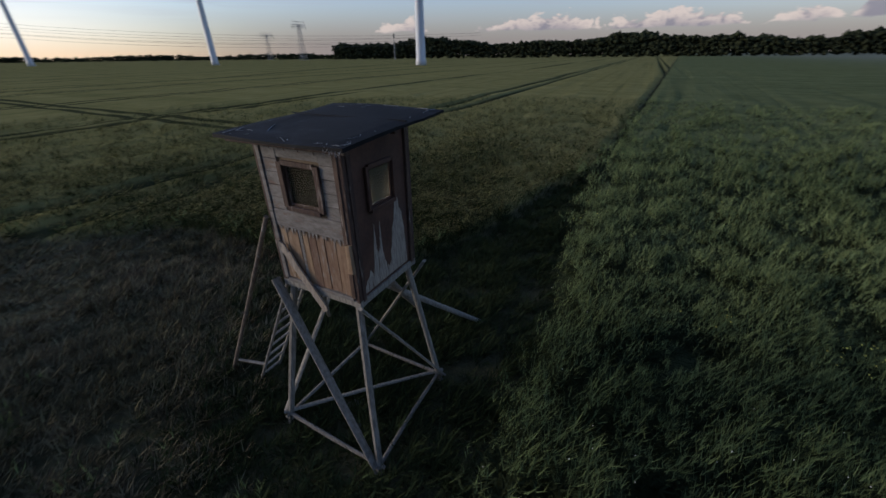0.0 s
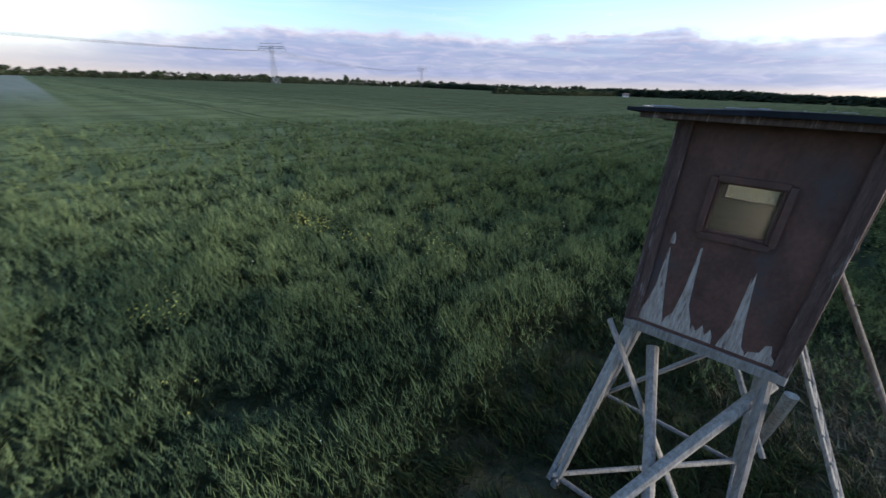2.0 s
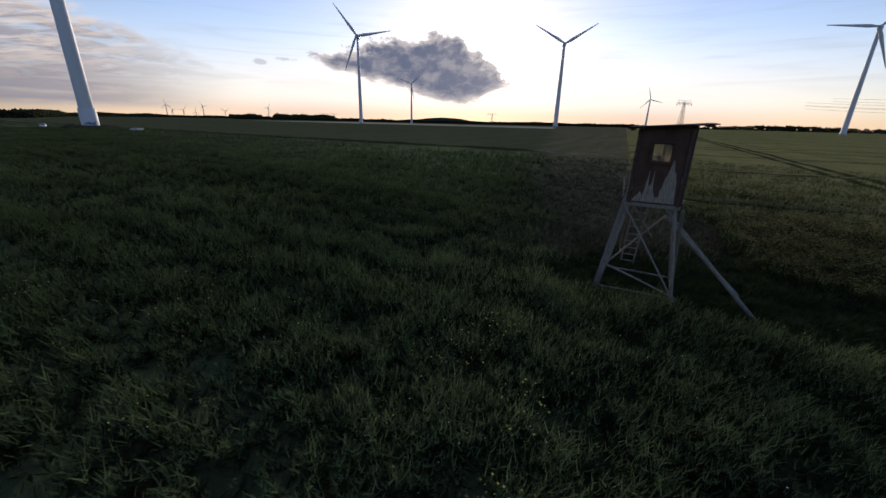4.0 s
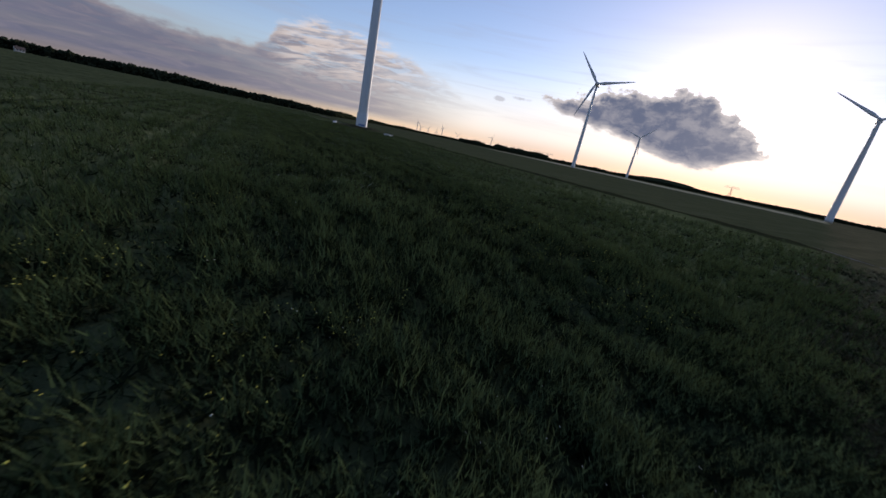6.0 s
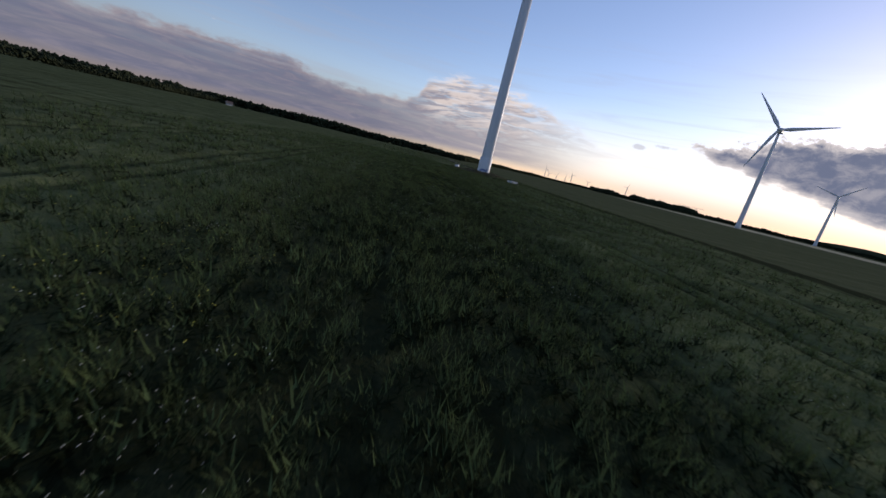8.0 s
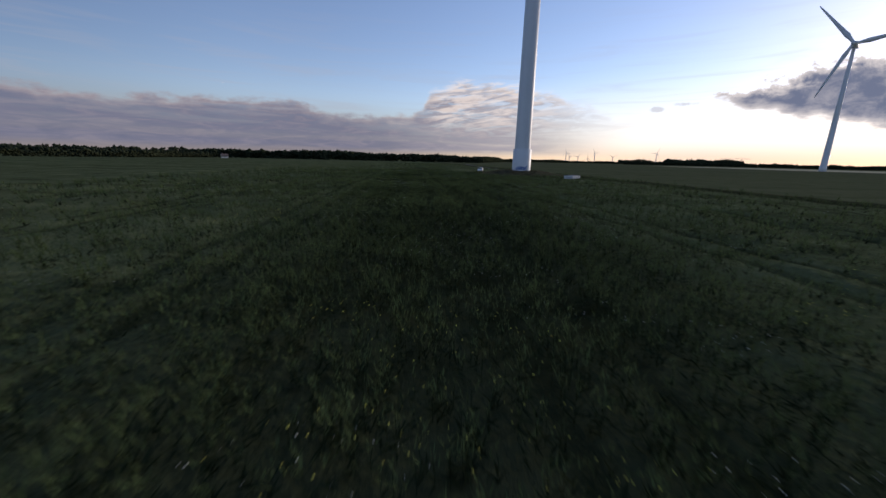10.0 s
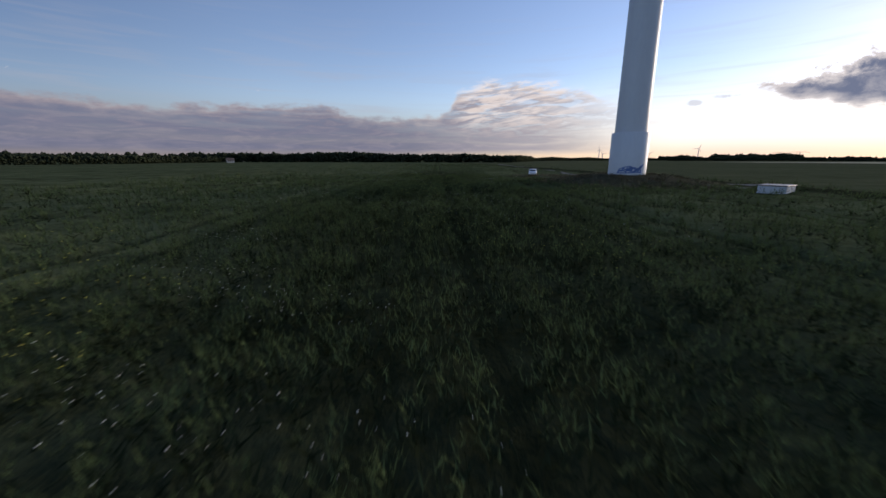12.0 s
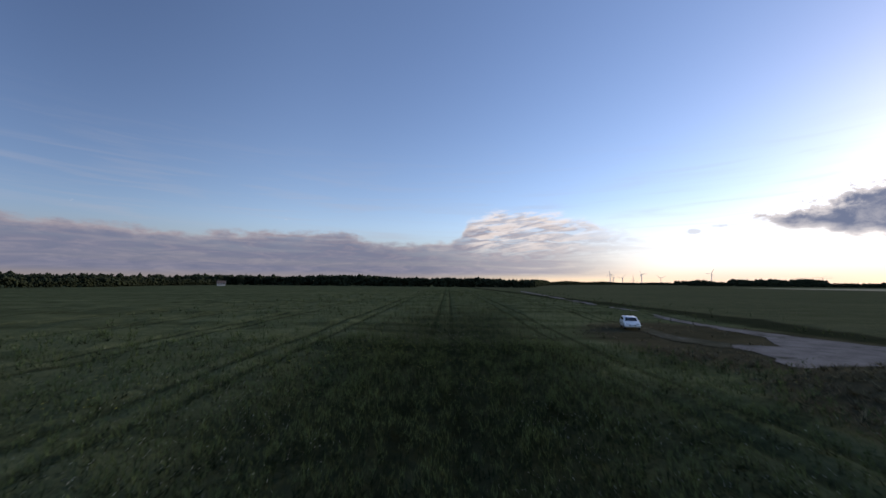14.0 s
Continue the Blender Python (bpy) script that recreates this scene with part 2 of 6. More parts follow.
# ---------------------------------------------------------------- materials
def material(name, dark, light, scale=6.0, stretch=(1, 1, 1), rough=0.85, bump=0.3, metallic=0.0, third=None, fine=40.0, depth=0.01, island=0.0, each=0.0, spec=0.3):
    """A surface with two tones mixed by coarse and fine grain, a third tone for stains, relief, and a shift per piece."""
    m = bpy.data.materials.new(name)
    m.use_nodes = True
    g = Nodes(m.node_tree)
    bsdf = g.nodes["Principled BSDF"]
    where = g.mapped(g.add("ShaderNodeTexCoord").outputs["Object"], stretch)
    coarse, grain = g.noise(where, scale, 5, 0.6), g.noise(where, fine, 4, 0.65)
    tone = g.calc("ADD", g.calc("MULTIPLY", g.step(coarse, 0.3, 0.7), 0.62), g.calc("MULTIPLY", g.step(grain, 0.28, 0.72), 0.38))
    col = g.mix(tone, dark, light)
    if third:
        col = g.mix(g.step(g.noise(where, scale * 0.45, 6, 0.7), 0.55, 0.68), col, third)
    if island or each:
        rnd = g.add("ShaderNodeNewGeometry").outputs["Random Per Island"] if island else g.add("ShaderNodeObjectInfo").outputs["Random"]
        k = island or each
        val = g.calc("ADD", 1.0 - k, g.calc("MULTIPLY", rnd, 2 * k))
        hsv = g.add("ShaderNodeHueSaturation")
        g.put(hsv.inputs["Value"], val)
        g.put(hsv.inputs["Hue"], g.calc("ADD", 0.5 - 0.04 * k, g.calc("MULTIPLY", rnd, 0.08 * k)))
        g.put(hsv.inputs["Color"], col)
        col = hsv.outputs[0]
    g.put(bsdf.inputs["Base Color"], col)
    g.put(bsdf.inputs["Roughness"], g.calc("ADD", rough - 0.08, g.calc("MULTIPLY", grain, 0.16)))
    bsdf.inputs["Metallic"].default_value = metallic
    bsdf.inputs["Specular IOR Level"].default_value = spec
    if bump:
        b = g.add("ShaderNodeBump")
        b.inputs["Strength"].default_value, b.inputs["Distance"].default_value = bump, depth
        g.put(b.inputs["Height"], g.calc("ADD", coarse, g.calc("MULTIPLY", grain, 0.6)))
        g.put(bsdf.inputs["Normal"], b.outputs[0])
    return m


WOOD_Z = (9, 9, 1.1)
M = {
    "pole": material("weathered_pole", (0.1, 0.087, 0.07), (0.29, 0.26, 0.222), 3, WOOD_Z, 0.85, 0.5, third=(0.2, 0.175, 0.14), fine=14, depth=0.006, each=0.22),
    "pole_brown": material("barked_pole", (0.08, 0.06, 0.043), (0.24, 0.19, 0.14), 3, WOOD_Z, 0.85, 0.5, third=(0.27, 0.25, 0.22), fine=14, depth=0.006, each=0.2),
    "grey_board": material("peeled_grey_board", (0.105, 0.093, 0.083), (0.235, 0.215, 0.196), 4, (1.4, 1.4, 4), 0.85, 0.5, third=(0.15, 0.105, 0.082), fine=14, depth=0.004, each=0.12),
    "panel": material("peeling_grey_panel", (0.062, 0.046, 0.038), (0.15, 0.122, 0.104), 3.2, (7, 7, 1.0), 0.85, 0.7, third=(0.21, 0.182, 0.16), fine=16, depth=0.006, each=0.16),
    "raw_board": material("raw_softwood_board", (0.14, 0.08, 0.048), (0.27, 0.178, 0.115), 3, (9, 9, 1.6), 0.8, 0.5, third=(0.31, 0.275, 0.24), fine=14, depth=0.005, each=0.3),
    "door_board": material("bleached_door_board", (0.0376, 0.0244, 0.0195), (0.0926, 0.0689, 0.0564), 2.6, (8, 8, 1.2), 0.85, 0.5, third=(0.1, 0.062, 0.048), fine=14, depth=0.004, each=0.12),
    "brown": material("brown_stained_batten", (0.0306, 0.0170, 0.0127), (0.0918, 0.0536, 0.0408), 4, WOOD_Z, 0.75, 0.45, third=(0.22, 0.18, 0.155), fine=16, depth=0.004, each=0.2),
    "tar": material("dark_painted_fibre_board", (0.042, 0.02, 0.0135), (0.105, 0.052, 0.036), 3, (1, 1, 0.7), 0.7, 0.35, third=(0.055, 0.04, 0.036), fine=30, depth=0.003),
    "bare": material("bare_fibre_under_paint", (0.16, 0.125, 0.098), (0.39, 0.33, 0.272), 5, (9, 9, 1.2), 0.9, 0.5, third=(0.1, 0.066, 0.05), fine=18, depth=0.004),
    "inside": material("inside_lining", (0.1, 0.07, 0.045), (0.22, 0.16, 0.1), 3, (1, 1, 6), 0.85, 0.3, fine=18, depth=0.003),
    "felt": material("dark_roofing_felt", (0.006, 0.0062, 0.007), (0.015, 0.0152, 0.017), 2.2, (1, 1, 1), 0.75, 0.5, third=(0.024, 0.026, 0.031), fine=160, depth=0.003, spec=0.12),
    "felt_patch": material("torn_felt_edge", (0.09, 0.094, 0.102), (0.27, 0.275, 0.285), 20, rough=0.8, bump=0.3),
    "rust": material("rusty_iron", (0.1, 0.055, 0.035), (0.26, 0.2, 0.17), 30, rough=0.6, metallic=0.6, bump=0.3, fine=90),
    "tower": material("white_tower_paint", (0.5, 0.52, 0.54), (0.57, 0.585, 0.6), 0.3, (1, 1, 0.25), 0.45, 0.04, fine=4, depth=0.01, third=(0.48, 0.5, 0.52), spec=0.4),
    "graffiti": material("blue_spray_paint", (0.05, 0.1, 0.24), (0.12, 0.2, 0.4), 3, rough=0.6, bump=0.0),
    "steel": material("galvanised_lattice_steel", (0.16, 0.17, 0.18), (0.3, 0.31, 0.32), 2, rough=0.55, metallic=0.5, bump=0.0),
    "cable": material("power_cable", (0.06, 0.06, 0.065), (0.1, 0.1, 0.105), 1, rough=0.6, bump=0.0),
    "render_white": material("white_render_wall", (0.4, 0.39, 0.37), (0.55, 0.54, 0.52), 1.5, rough=0.8, bump=0.1, third=(0.34, 0.33, 0.31)),
    "roof_tile": material("dark_roof_tiles", (0.08, 0.06, 0.055), (0.16, 0.12, 0.1), 2, rough=0.7, bump=0.2),
    "concrete": material("pale_painted_concrete", (0.4400, 0.4560, 0.4800), (0.5760, 0.5840, 0.6000), 1.2, (1, 1, 2), 0.7, 0.15, third=(0.45, 0.47, 0.5), fine=20),
    "grey_metal": material("dark_grey_sheet_metal", (0.06, 0.065, 0.07), (0.12, 0.125, 0.13), 3, rough=0.5, bump=0.05, metallic=0.3),
    "car_paint": material("white_car_paint", (0.72, 0.73, 0.75), (0.78, 0.79, 0.8), 1, rough=0.25, bump=0.0, spec=0.6),
    "car_glass": material("dark_car_glass", (0.015, 0.017, 0.02), (0.03, 0.032, 0.036), 1, rough=0.1, bump=0.0, spec=0.7),
    "rubber": material("tyre_rubber", (0.012, 0.012, 0.013), (0.03, 0.03, 0.03), 8, rough=0.85, bump=0.1),
    "rim": material("alloy_rim", (0.3, 0.3, 0.31), (0.45, 0.45, 0.46), 4, rough=0.35, metallic=0.8, bump=0.0),
    "lamp_glass": material("headlight_glass", (0.5, 0.52, 0.55), (0.7, 0.72, 0.75), 8, rough=0.15, bump=0.0, spec=0.7),
    "gravel": material("pale_gravel", (0.1, 0.095, 0.088), (0.235, 0.222, 0.208), 0.5, rough=0.95, bump=0.6, third=(0.06, 0.062, 0.04), fine=9, depth=0.05, spec=0.0),
    "trodden": material("trodden_ground_with_gravel", (0.04, 0.042, 0.026), (0.105, 0.1, 0.074), 0.4, rough=0.95, bump=0.6, third=(0.19, 0.182, 0.165), fine=7, depth=0.06, spec=0.0),
    "leaf": material("wood_foliage", (0.016, 0.021, 0.013), (0.044, 0.052, 0.03), 0.12, rough=0.9, bump=0.5, third=(0.03, 0.034, 0.016), fine=1.4, depth=0.4, island=0.22, spec=0.0),
    "crop": material("green_rape_pod", (0.072, 0.1, 0.046), (0.15, 0.188, 0.09), 0.09, rough=0.7, bump=0.0, third=(0.092, 0.13, 0.068), fine=1.2, island=0.2, spec=0.0),
    # stems and low leaves: shade inside the crop is put into this dark colour
    "crop_stem": material("shaded_rape_stem_and_leaf", (0.018, 0.024, 0.013), (0.044, 0.054, 0.03), 0.09, rough=0.7, bump=0.0, third=(0.026, 0.035, 0.022), fine=1.2, island=0.3, spec=0.0),
    "barley": material("green_barley_blade", (0.016, 0.025, 0.01), (0.042, 0.054, 0.02), 0.08, rough=0.7, bump=0.0, third=(0.06, 0.08, 0.03), fine=1.0, island=0.4, spec=0.0),
    "barley_ear": material("ripening_barley_ear", (0.085, 0.085, 0.035), (0.22, 0.195, 0.09), 0.08, rough=0.7, bump=0.0, third=(0.13, 0.13, 0.056), fine=1.0, island=0.5, spec=0.0),
    "weed": material("fallow_weed_stem", (0.085, 0.078, 0.043), (0.2, 0.16, 0.1), 0.3, rough=0.8, bump=0.0, third=(0.15, 0.105, 0.07), fine=2.0, island=0.5, spec=0.0),
    "grass": material("lush_grass_blade", (0.016, 0.025, 0.011), (0.046, 0.058, 0.026), 0.3, rough=0.7, bump=0.0, third=(0.032, 0.044, 0.022), fine=2.0, island=0.45, spec=0.0),
    "bloom_white": material("white_blossom", (0.45, 0.46, 0.39), (0.62, 0.62, 0.54), 3, rough=0.8, bump=0.0, island=0.3, spec=0.0),
    "bloom_yellow": material("yellow_blossom", (0.38, 0.36, 0.06), (0.55, 0.52, 0.14), 3, rough=0.8, bump=0.0, island=0.3, spec=0.0),
    "stone": material("field_stone", (0.060, 0.058, 0.055), (0.130, 0.125, 0.120), 4, rough=0.9, bump=0.5, fine=30),
}


def glass_material(name, film):
    """Clear acrylic gone yellowish, under a thin film of dust."""
    m = bpy.data.materials.new(name)
    m.use_nodes = True
    g = Nodes(m.node_tree)
    g.nodes.remove(g.nodes["Principled BSDF"])
    clear, milky, shine = g.add("ShaderNodeBsdfTransparent"), g.add("ShaderNodeBsdfTranslucent"), g.add("ShaderNodeBsdfGlossy")
    clear.inputs[0].default_value, milky.inputs[0].default_value = (0.965, 0.955, 0.92, 1), (0.8, 0.74, 0.6, 1)
    shine.inputs["Roughness"].default_value = 0.05
    one, two = g.add("ShaderNodeMixShader"), g.add("ShaderNodeMixShader")
    one.inputs[0].default_value = film
    g.links.new(clear.outputs[0], one.inputs[1])
    dull, dust = g.add("ShaderNodeBsdfDiffuse"), g.add("ShaderNodeMixShader")
    dull.inputs[0].default_value, dust.inputs[0].default_value = (0.42, 0.37, 0.24, 1), 0.3
    g.links.new(milky.outputs[0], dust.inputs[1])
    g.links.new(dull.outputs[0], dust.inputs[2])
    g.links.new(dust.outputs[0], one.inputs[2])
    fresnel = g.add("ShaderNodeFresnel")
    fresnel.inputs[0].default_value = 1.4
    g.put(two.inputs[0], fresnel.outputs[0])
    g.links.new(one.outputs[0], two.inputs[1])
    g.links.new(shine.outputs[0], two.inputs[2])
    g.links.new(two.outputs[0], g.nodes["Material Output"].inputs[0])
    return m


M["glass"] = glass_material("clear_window_pane", 0.022)
M["hazy_glass"] = glass_material("hazy_window_pane", 0.1)
M["dusty_glass"] = glass_material("dusty_window_pane", 0.26)


def let_light_through(m, share):
    """Lets part of the light pass through thin leaves."""
    g = Nodes(m.node_tree)
    bsdf, thin, both = g.nodes["Principled BSDF"], g.add("ShaderNodeBsdfTranslucent"), g.add("ShaderNodeMixShader")
    g.links.new(bsdf.inputs["Base Color"].links[0].from_socket, thin.inputs[0])
    both.inputs[0].default_value = share
    g.links.new(bsdf.outputs[0], both.inputs[1])
    g.links.new(thin.outputs[0], both.inputs[2])
    g.links.new(both.outputs[0], g.nodes["Material Output"].inputs[0])


def darken_southward(m):
    """Multiplies the rape's colour by position: paler in the north of the field, darker and greener in the south."""
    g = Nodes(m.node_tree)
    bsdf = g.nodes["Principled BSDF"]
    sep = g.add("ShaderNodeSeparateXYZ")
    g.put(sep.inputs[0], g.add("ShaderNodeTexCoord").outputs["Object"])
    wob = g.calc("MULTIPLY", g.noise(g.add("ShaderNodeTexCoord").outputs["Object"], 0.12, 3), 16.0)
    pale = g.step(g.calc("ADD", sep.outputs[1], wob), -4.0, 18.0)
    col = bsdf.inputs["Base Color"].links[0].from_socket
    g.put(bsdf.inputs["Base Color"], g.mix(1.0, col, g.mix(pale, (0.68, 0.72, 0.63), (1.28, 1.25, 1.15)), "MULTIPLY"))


darken_southward(M["crop"])
darken_southward(M["crop_stem"])
let_light_through(M["barley"], 0.15)
let_light_through(M["barley_ear"], 0.3)
let_light_through(M["crop"], 0.22)
let_light_through(M["grass"], 0.2)
let_light_through(M["crop_stem"], 0.15)


def ground_material():
    """One sheet of land: crop fields, a fallow strip, a lilac field far off, tramlines and soil darkened as shade under
    the stems.
    """
    m = bpy.data.materials.new("field_ground")
    m.use_nodes = True
    g = Nodes(m.node_tree)
    bsdf = g.nodes["Principled BSDF"]
    where = g.add("ShaderNodeTexCoord").outputs["Object"]
    sep = g.add("ShaderNodeSeparateXYZ")
    g.put(sep.inputs[0], where)
    x, y = sep.outputs[0], sep.outputs[1]
    wob = g.calc("MULTIPLY", g.calc("SUBTRACT", g.noise(where, 0.35, 3), 0.5), 2.2)
    big, mid, small = g.noise(where, 0.02, 4), g.noise(where, 0.25, 5), g.noise(where, 3.0, 5, 0.65)
    rows = g.noise(g.mapped(where, (1.0, 0.05, 1.0), (0, 0, radians(-4.0))), 1.4, 4)
    across = g.noise(g.mapped(where, (0.05, 0.9, 1.0), (0, 0, radians(-4.0))), 0.32, 4)
    tone = g.calc("ADD", g.calc("MULTIPLY", g.step(mid, 0.3, 0.7), 0.31), g.calc("MULTIPLY", g.step(small, 0.3, 0.7), 0.3))
    tone = g.calc("ADD", tone, g.calc("MULTIPLY", g.step(rows, 0.3, 0.7), 0.1))
    tone = g.calc("ADD", tone, g.calc("MULTIPLY", g.step(across, 0.32, 0.68), 0.34))
    crop = g.mix(tone, (0.036, 0.052, 0.023), (0.172, 0.2, 0.096))
    crop = g.mix(g.calc("MULTIPLY", g.step(big, 0.42, 0.66), 0.5), crop, (0.122, 0.135, 0.062))
    barley = g.mix(tone, (0.14, 0.135, 0.05), (0.265, 0.24, 0.1))
    west = g.mix(tone, (0.052, 0.062, 0.032), (0.1, 0.106, 0.058))
    weeds = g.mix(tone, (0.06, 0.062, 0.033), (0.165, 0.145, 0.085))
    lilac = g.mix(tone, (0.155, 0.17, 0.125), (0.21, 0.222, 0.165))
    # the southern half of the field is coloured darker and greener
    southness = g.calc("SUBTRACT", 1.0, g.step(g.calc("ADD", y, g.calc("MULTIPLY", wob, 6.0)), -70.0, -14.0))
    crop = g.mix(g.calc("MULTIPLY", southness, 0.64), crop, g.mix(tone, (0.012, 0.016, 0.009), (0.096, 0.11, 0.058)))
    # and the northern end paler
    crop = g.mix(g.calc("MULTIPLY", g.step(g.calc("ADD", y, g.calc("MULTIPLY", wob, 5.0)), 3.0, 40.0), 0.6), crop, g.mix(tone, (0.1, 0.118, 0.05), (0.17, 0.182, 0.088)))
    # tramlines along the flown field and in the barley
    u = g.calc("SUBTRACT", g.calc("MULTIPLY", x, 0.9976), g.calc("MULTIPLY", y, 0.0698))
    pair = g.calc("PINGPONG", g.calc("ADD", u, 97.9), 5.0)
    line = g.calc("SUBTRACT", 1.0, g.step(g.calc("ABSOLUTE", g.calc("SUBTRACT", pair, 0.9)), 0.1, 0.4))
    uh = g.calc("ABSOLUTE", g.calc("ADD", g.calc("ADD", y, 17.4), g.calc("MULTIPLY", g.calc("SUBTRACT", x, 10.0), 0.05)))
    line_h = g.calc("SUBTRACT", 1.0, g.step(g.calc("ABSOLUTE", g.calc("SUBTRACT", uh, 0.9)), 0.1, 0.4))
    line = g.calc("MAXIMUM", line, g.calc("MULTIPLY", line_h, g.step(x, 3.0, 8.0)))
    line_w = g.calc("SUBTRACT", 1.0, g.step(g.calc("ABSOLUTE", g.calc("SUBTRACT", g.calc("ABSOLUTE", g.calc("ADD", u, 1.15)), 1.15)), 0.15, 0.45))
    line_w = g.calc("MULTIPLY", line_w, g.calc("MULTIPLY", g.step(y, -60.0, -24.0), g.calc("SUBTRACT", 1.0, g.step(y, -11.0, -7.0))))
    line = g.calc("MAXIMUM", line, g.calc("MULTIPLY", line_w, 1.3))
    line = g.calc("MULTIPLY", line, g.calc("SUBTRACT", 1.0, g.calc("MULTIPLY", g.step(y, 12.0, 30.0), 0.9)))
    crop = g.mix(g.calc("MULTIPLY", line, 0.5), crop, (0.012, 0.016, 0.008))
    ub = g.calc("ADD", g.calc("ADD", x, g.calc("MULTIPLY", y, 0.008)), 15.6)
    pair_b = g.calc("PINGPONG", g.calc("ADD", ub, 96.0), 12.0)
    line_b = g.calc("SUBTRACT", 1.0, g.step(g.calc("ABSOLUTE", g.calc("SUBTRACT", pair_b, 1.25)), 0.3, 0.7))
    uc = g.calc("ABSOLUTE", g.calc("ADD", g.calc("ADD", g.calc("MULTIPLY", x, 0.963), g.calc("MULTIPLY", y, 0.2695)), 89.6))
    line_c = g.calc("SUBTRACT", 1.0, g.step(g.calc("ABSOLUTE", g.calc("SUBTRACT", uc, 0.95)), 0.3, 0.7))
    ud = g.calc("ABSOLUTE", g.calc("SUBTRACT", y, 17.3))
    line_d = g.calc("SUBTRACT", 1.0, g.step(g.calc("ABSOLUTE", g.calc("SUBTRACT", ud, 1.0)), 0.3, 0.7))
    line_d = g.calc("MULTIPLY", line_d, g.calc("SUBTRACT", 1.0, g.step(x, -26.0, -18.0)))
    line_b = g.calc("MAXIMUM", g.calc("MAXIMUM", line_b, line_c), line_d)
    drill = g.noise(g.combine(ub, g.calc("MULTIPLY", y, 0.012)), 0.55, 3, 0.6)
    barley = g.mix(g.calc("MULTIPLY", g.step(drill, 0.52, 0.66), 0.42), barley, (0.1, 0.102, 0.042))
    barley = g.mix(g.calc("MULTIPLY", line_b, 0.9), barley, (0.03, 0.036, 0.02))
    # where each field lies
    edge = g.calc("ADD", x, g.calc("MULTIPLY", wob, 0.25))
    veer = g.calc("SUBTRACT", edge, g.calc("MULTIPLY", g.calc("MINIMUM", g.calc("MAXIMUM", g.calc("SUBTRACT", y, 17.0), 0.0), 900.0), 0.042))
    bend = g.calc("POWER", g.step(x, -4.0, 0.3, False), 3.0)
    strip_n = g.calc("ADD", g.calc("ADD", 0.3, g.calc("MULTIPLY", x, 0.06)), g.calc("ADD", g.calc("MULTIPLY", g.step(x, -16.0, -9.0), 3.4), g.calc("MULTIPLY", bend, 10.0)))
    north = g.step(g.calc("ADD", y, g.calc("MULTIPLY", wob, 0.4)), g.calc("SUBTRACT", strip_n, 0.4), g.calc("ADD", strip_n, 0.4))
    north = g.calc("MULTIPLY", north, g.calc("SUBTRACT", 1.0, g.step(g.calc("SUBTRACT", veer, g.calc("MULTIPLY", g.step(y, 11.0, 17.0), 0.95)), 0.2, 0.8)))
    rim = g.calc("SUBTRACT", veer, g.calc("MULTIPLY", g.calc("SUBTRACT", 1.0, g.step(y, 0.0, 9.0)), 0.55))
    west_of = g.calc("SUBTRACT", 1.0, g.step(rim, 1.5, 2.1))
    south = g.calc("SUBTRACT", 1.0, g.step(g.calc("ADD", y, g.calc("ADD", g.calc("MULTIPLY", wob, 1.6), g.calc("MULTIPLY", x, -0.22))), -8.0, -1.8))
    col = crop
    hedge = g.calc("ADD", g.calc("SUBTRACT", -54.5, g.calc("MULTIPLY", g.calc("SUBTRACT", 1.0, g.step(y, -180.0, -160.0)), 3.2)), g.calc("MULTIPLY", wob, 0.8))
    far_w = g.calc("SUBTRACT", 1.0, g.step(x, g.calc("SUBTRACT", hedge, 1.0), hedge))
    col = g.mix(far_w, col, west)
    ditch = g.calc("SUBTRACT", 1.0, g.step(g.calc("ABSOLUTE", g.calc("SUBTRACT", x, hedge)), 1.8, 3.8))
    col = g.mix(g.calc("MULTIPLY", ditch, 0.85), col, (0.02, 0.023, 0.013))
    ripe = g.calc("MULTIPLY", g.calc("MULTIPLY", g.step(x, -690.0, -660.0), g.calc("SUBTRACT", 1.0, g.step(x, -410.0, -395.0))), g.calc("MULTIPLY", g.step(y, -620.0, -560.0), g.calc("SUBTRACT", 1.0, g.step(y, 40.0, 90.0))))
    col = g.mix(ripe, col, g.mix(tone, (0.3, 0.27, 0.18), (0.42, 0.38, 0.27)))
    strip = g.calc("MULTIPLY", west_of, g.calc("SUBTRACT", 1.0, south))
    col = g.mix(strip, col, weeds)
    col = g.mix(g.calc("MULTIPLY", west_of, north), col, barley)
    pale = g.calc("MULTIPLY", g.step(edge, 48.0, 180.0), g.step(y, g.calc("SUBTRACT", -2.6, g.calc("MULTIPLY", g.calc("SUBTRACT", x, 46.0), 0.05)), g.calc("SUBTRACT", -1.4, g.calc("MULTIPLY", g.calc("SUBTRACT", x, 46.0), 0.05))))
    col = g.mix(pale, col, lilac)
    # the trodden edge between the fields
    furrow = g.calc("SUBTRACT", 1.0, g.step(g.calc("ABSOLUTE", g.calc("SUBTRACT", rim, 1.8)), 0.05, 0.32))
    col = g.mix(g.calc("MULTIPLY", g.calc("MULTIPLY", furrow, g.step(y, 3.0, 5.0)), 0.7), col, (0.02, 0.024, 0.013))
    # mound round the turbine's foot
    dx, dy = g.calc("ADD", x, 43.1), g.calc("ADD", y, 156.2)
    r = g.calc("SQRT", g.calc("ADD", g.calc("MULTIPLY", dx, dx), g.calc("MULTIPLY", dy, dy)))
    mound = g.calc("SUBTRACT", 1.0, g.step(g.calc("ADD", r, wob), 10.5, 13.0))
    px, py = g.calc("ADD", x, 44.3), g.calc("MULTIPLY", g.calc("ADD", y, 177), 0.72)
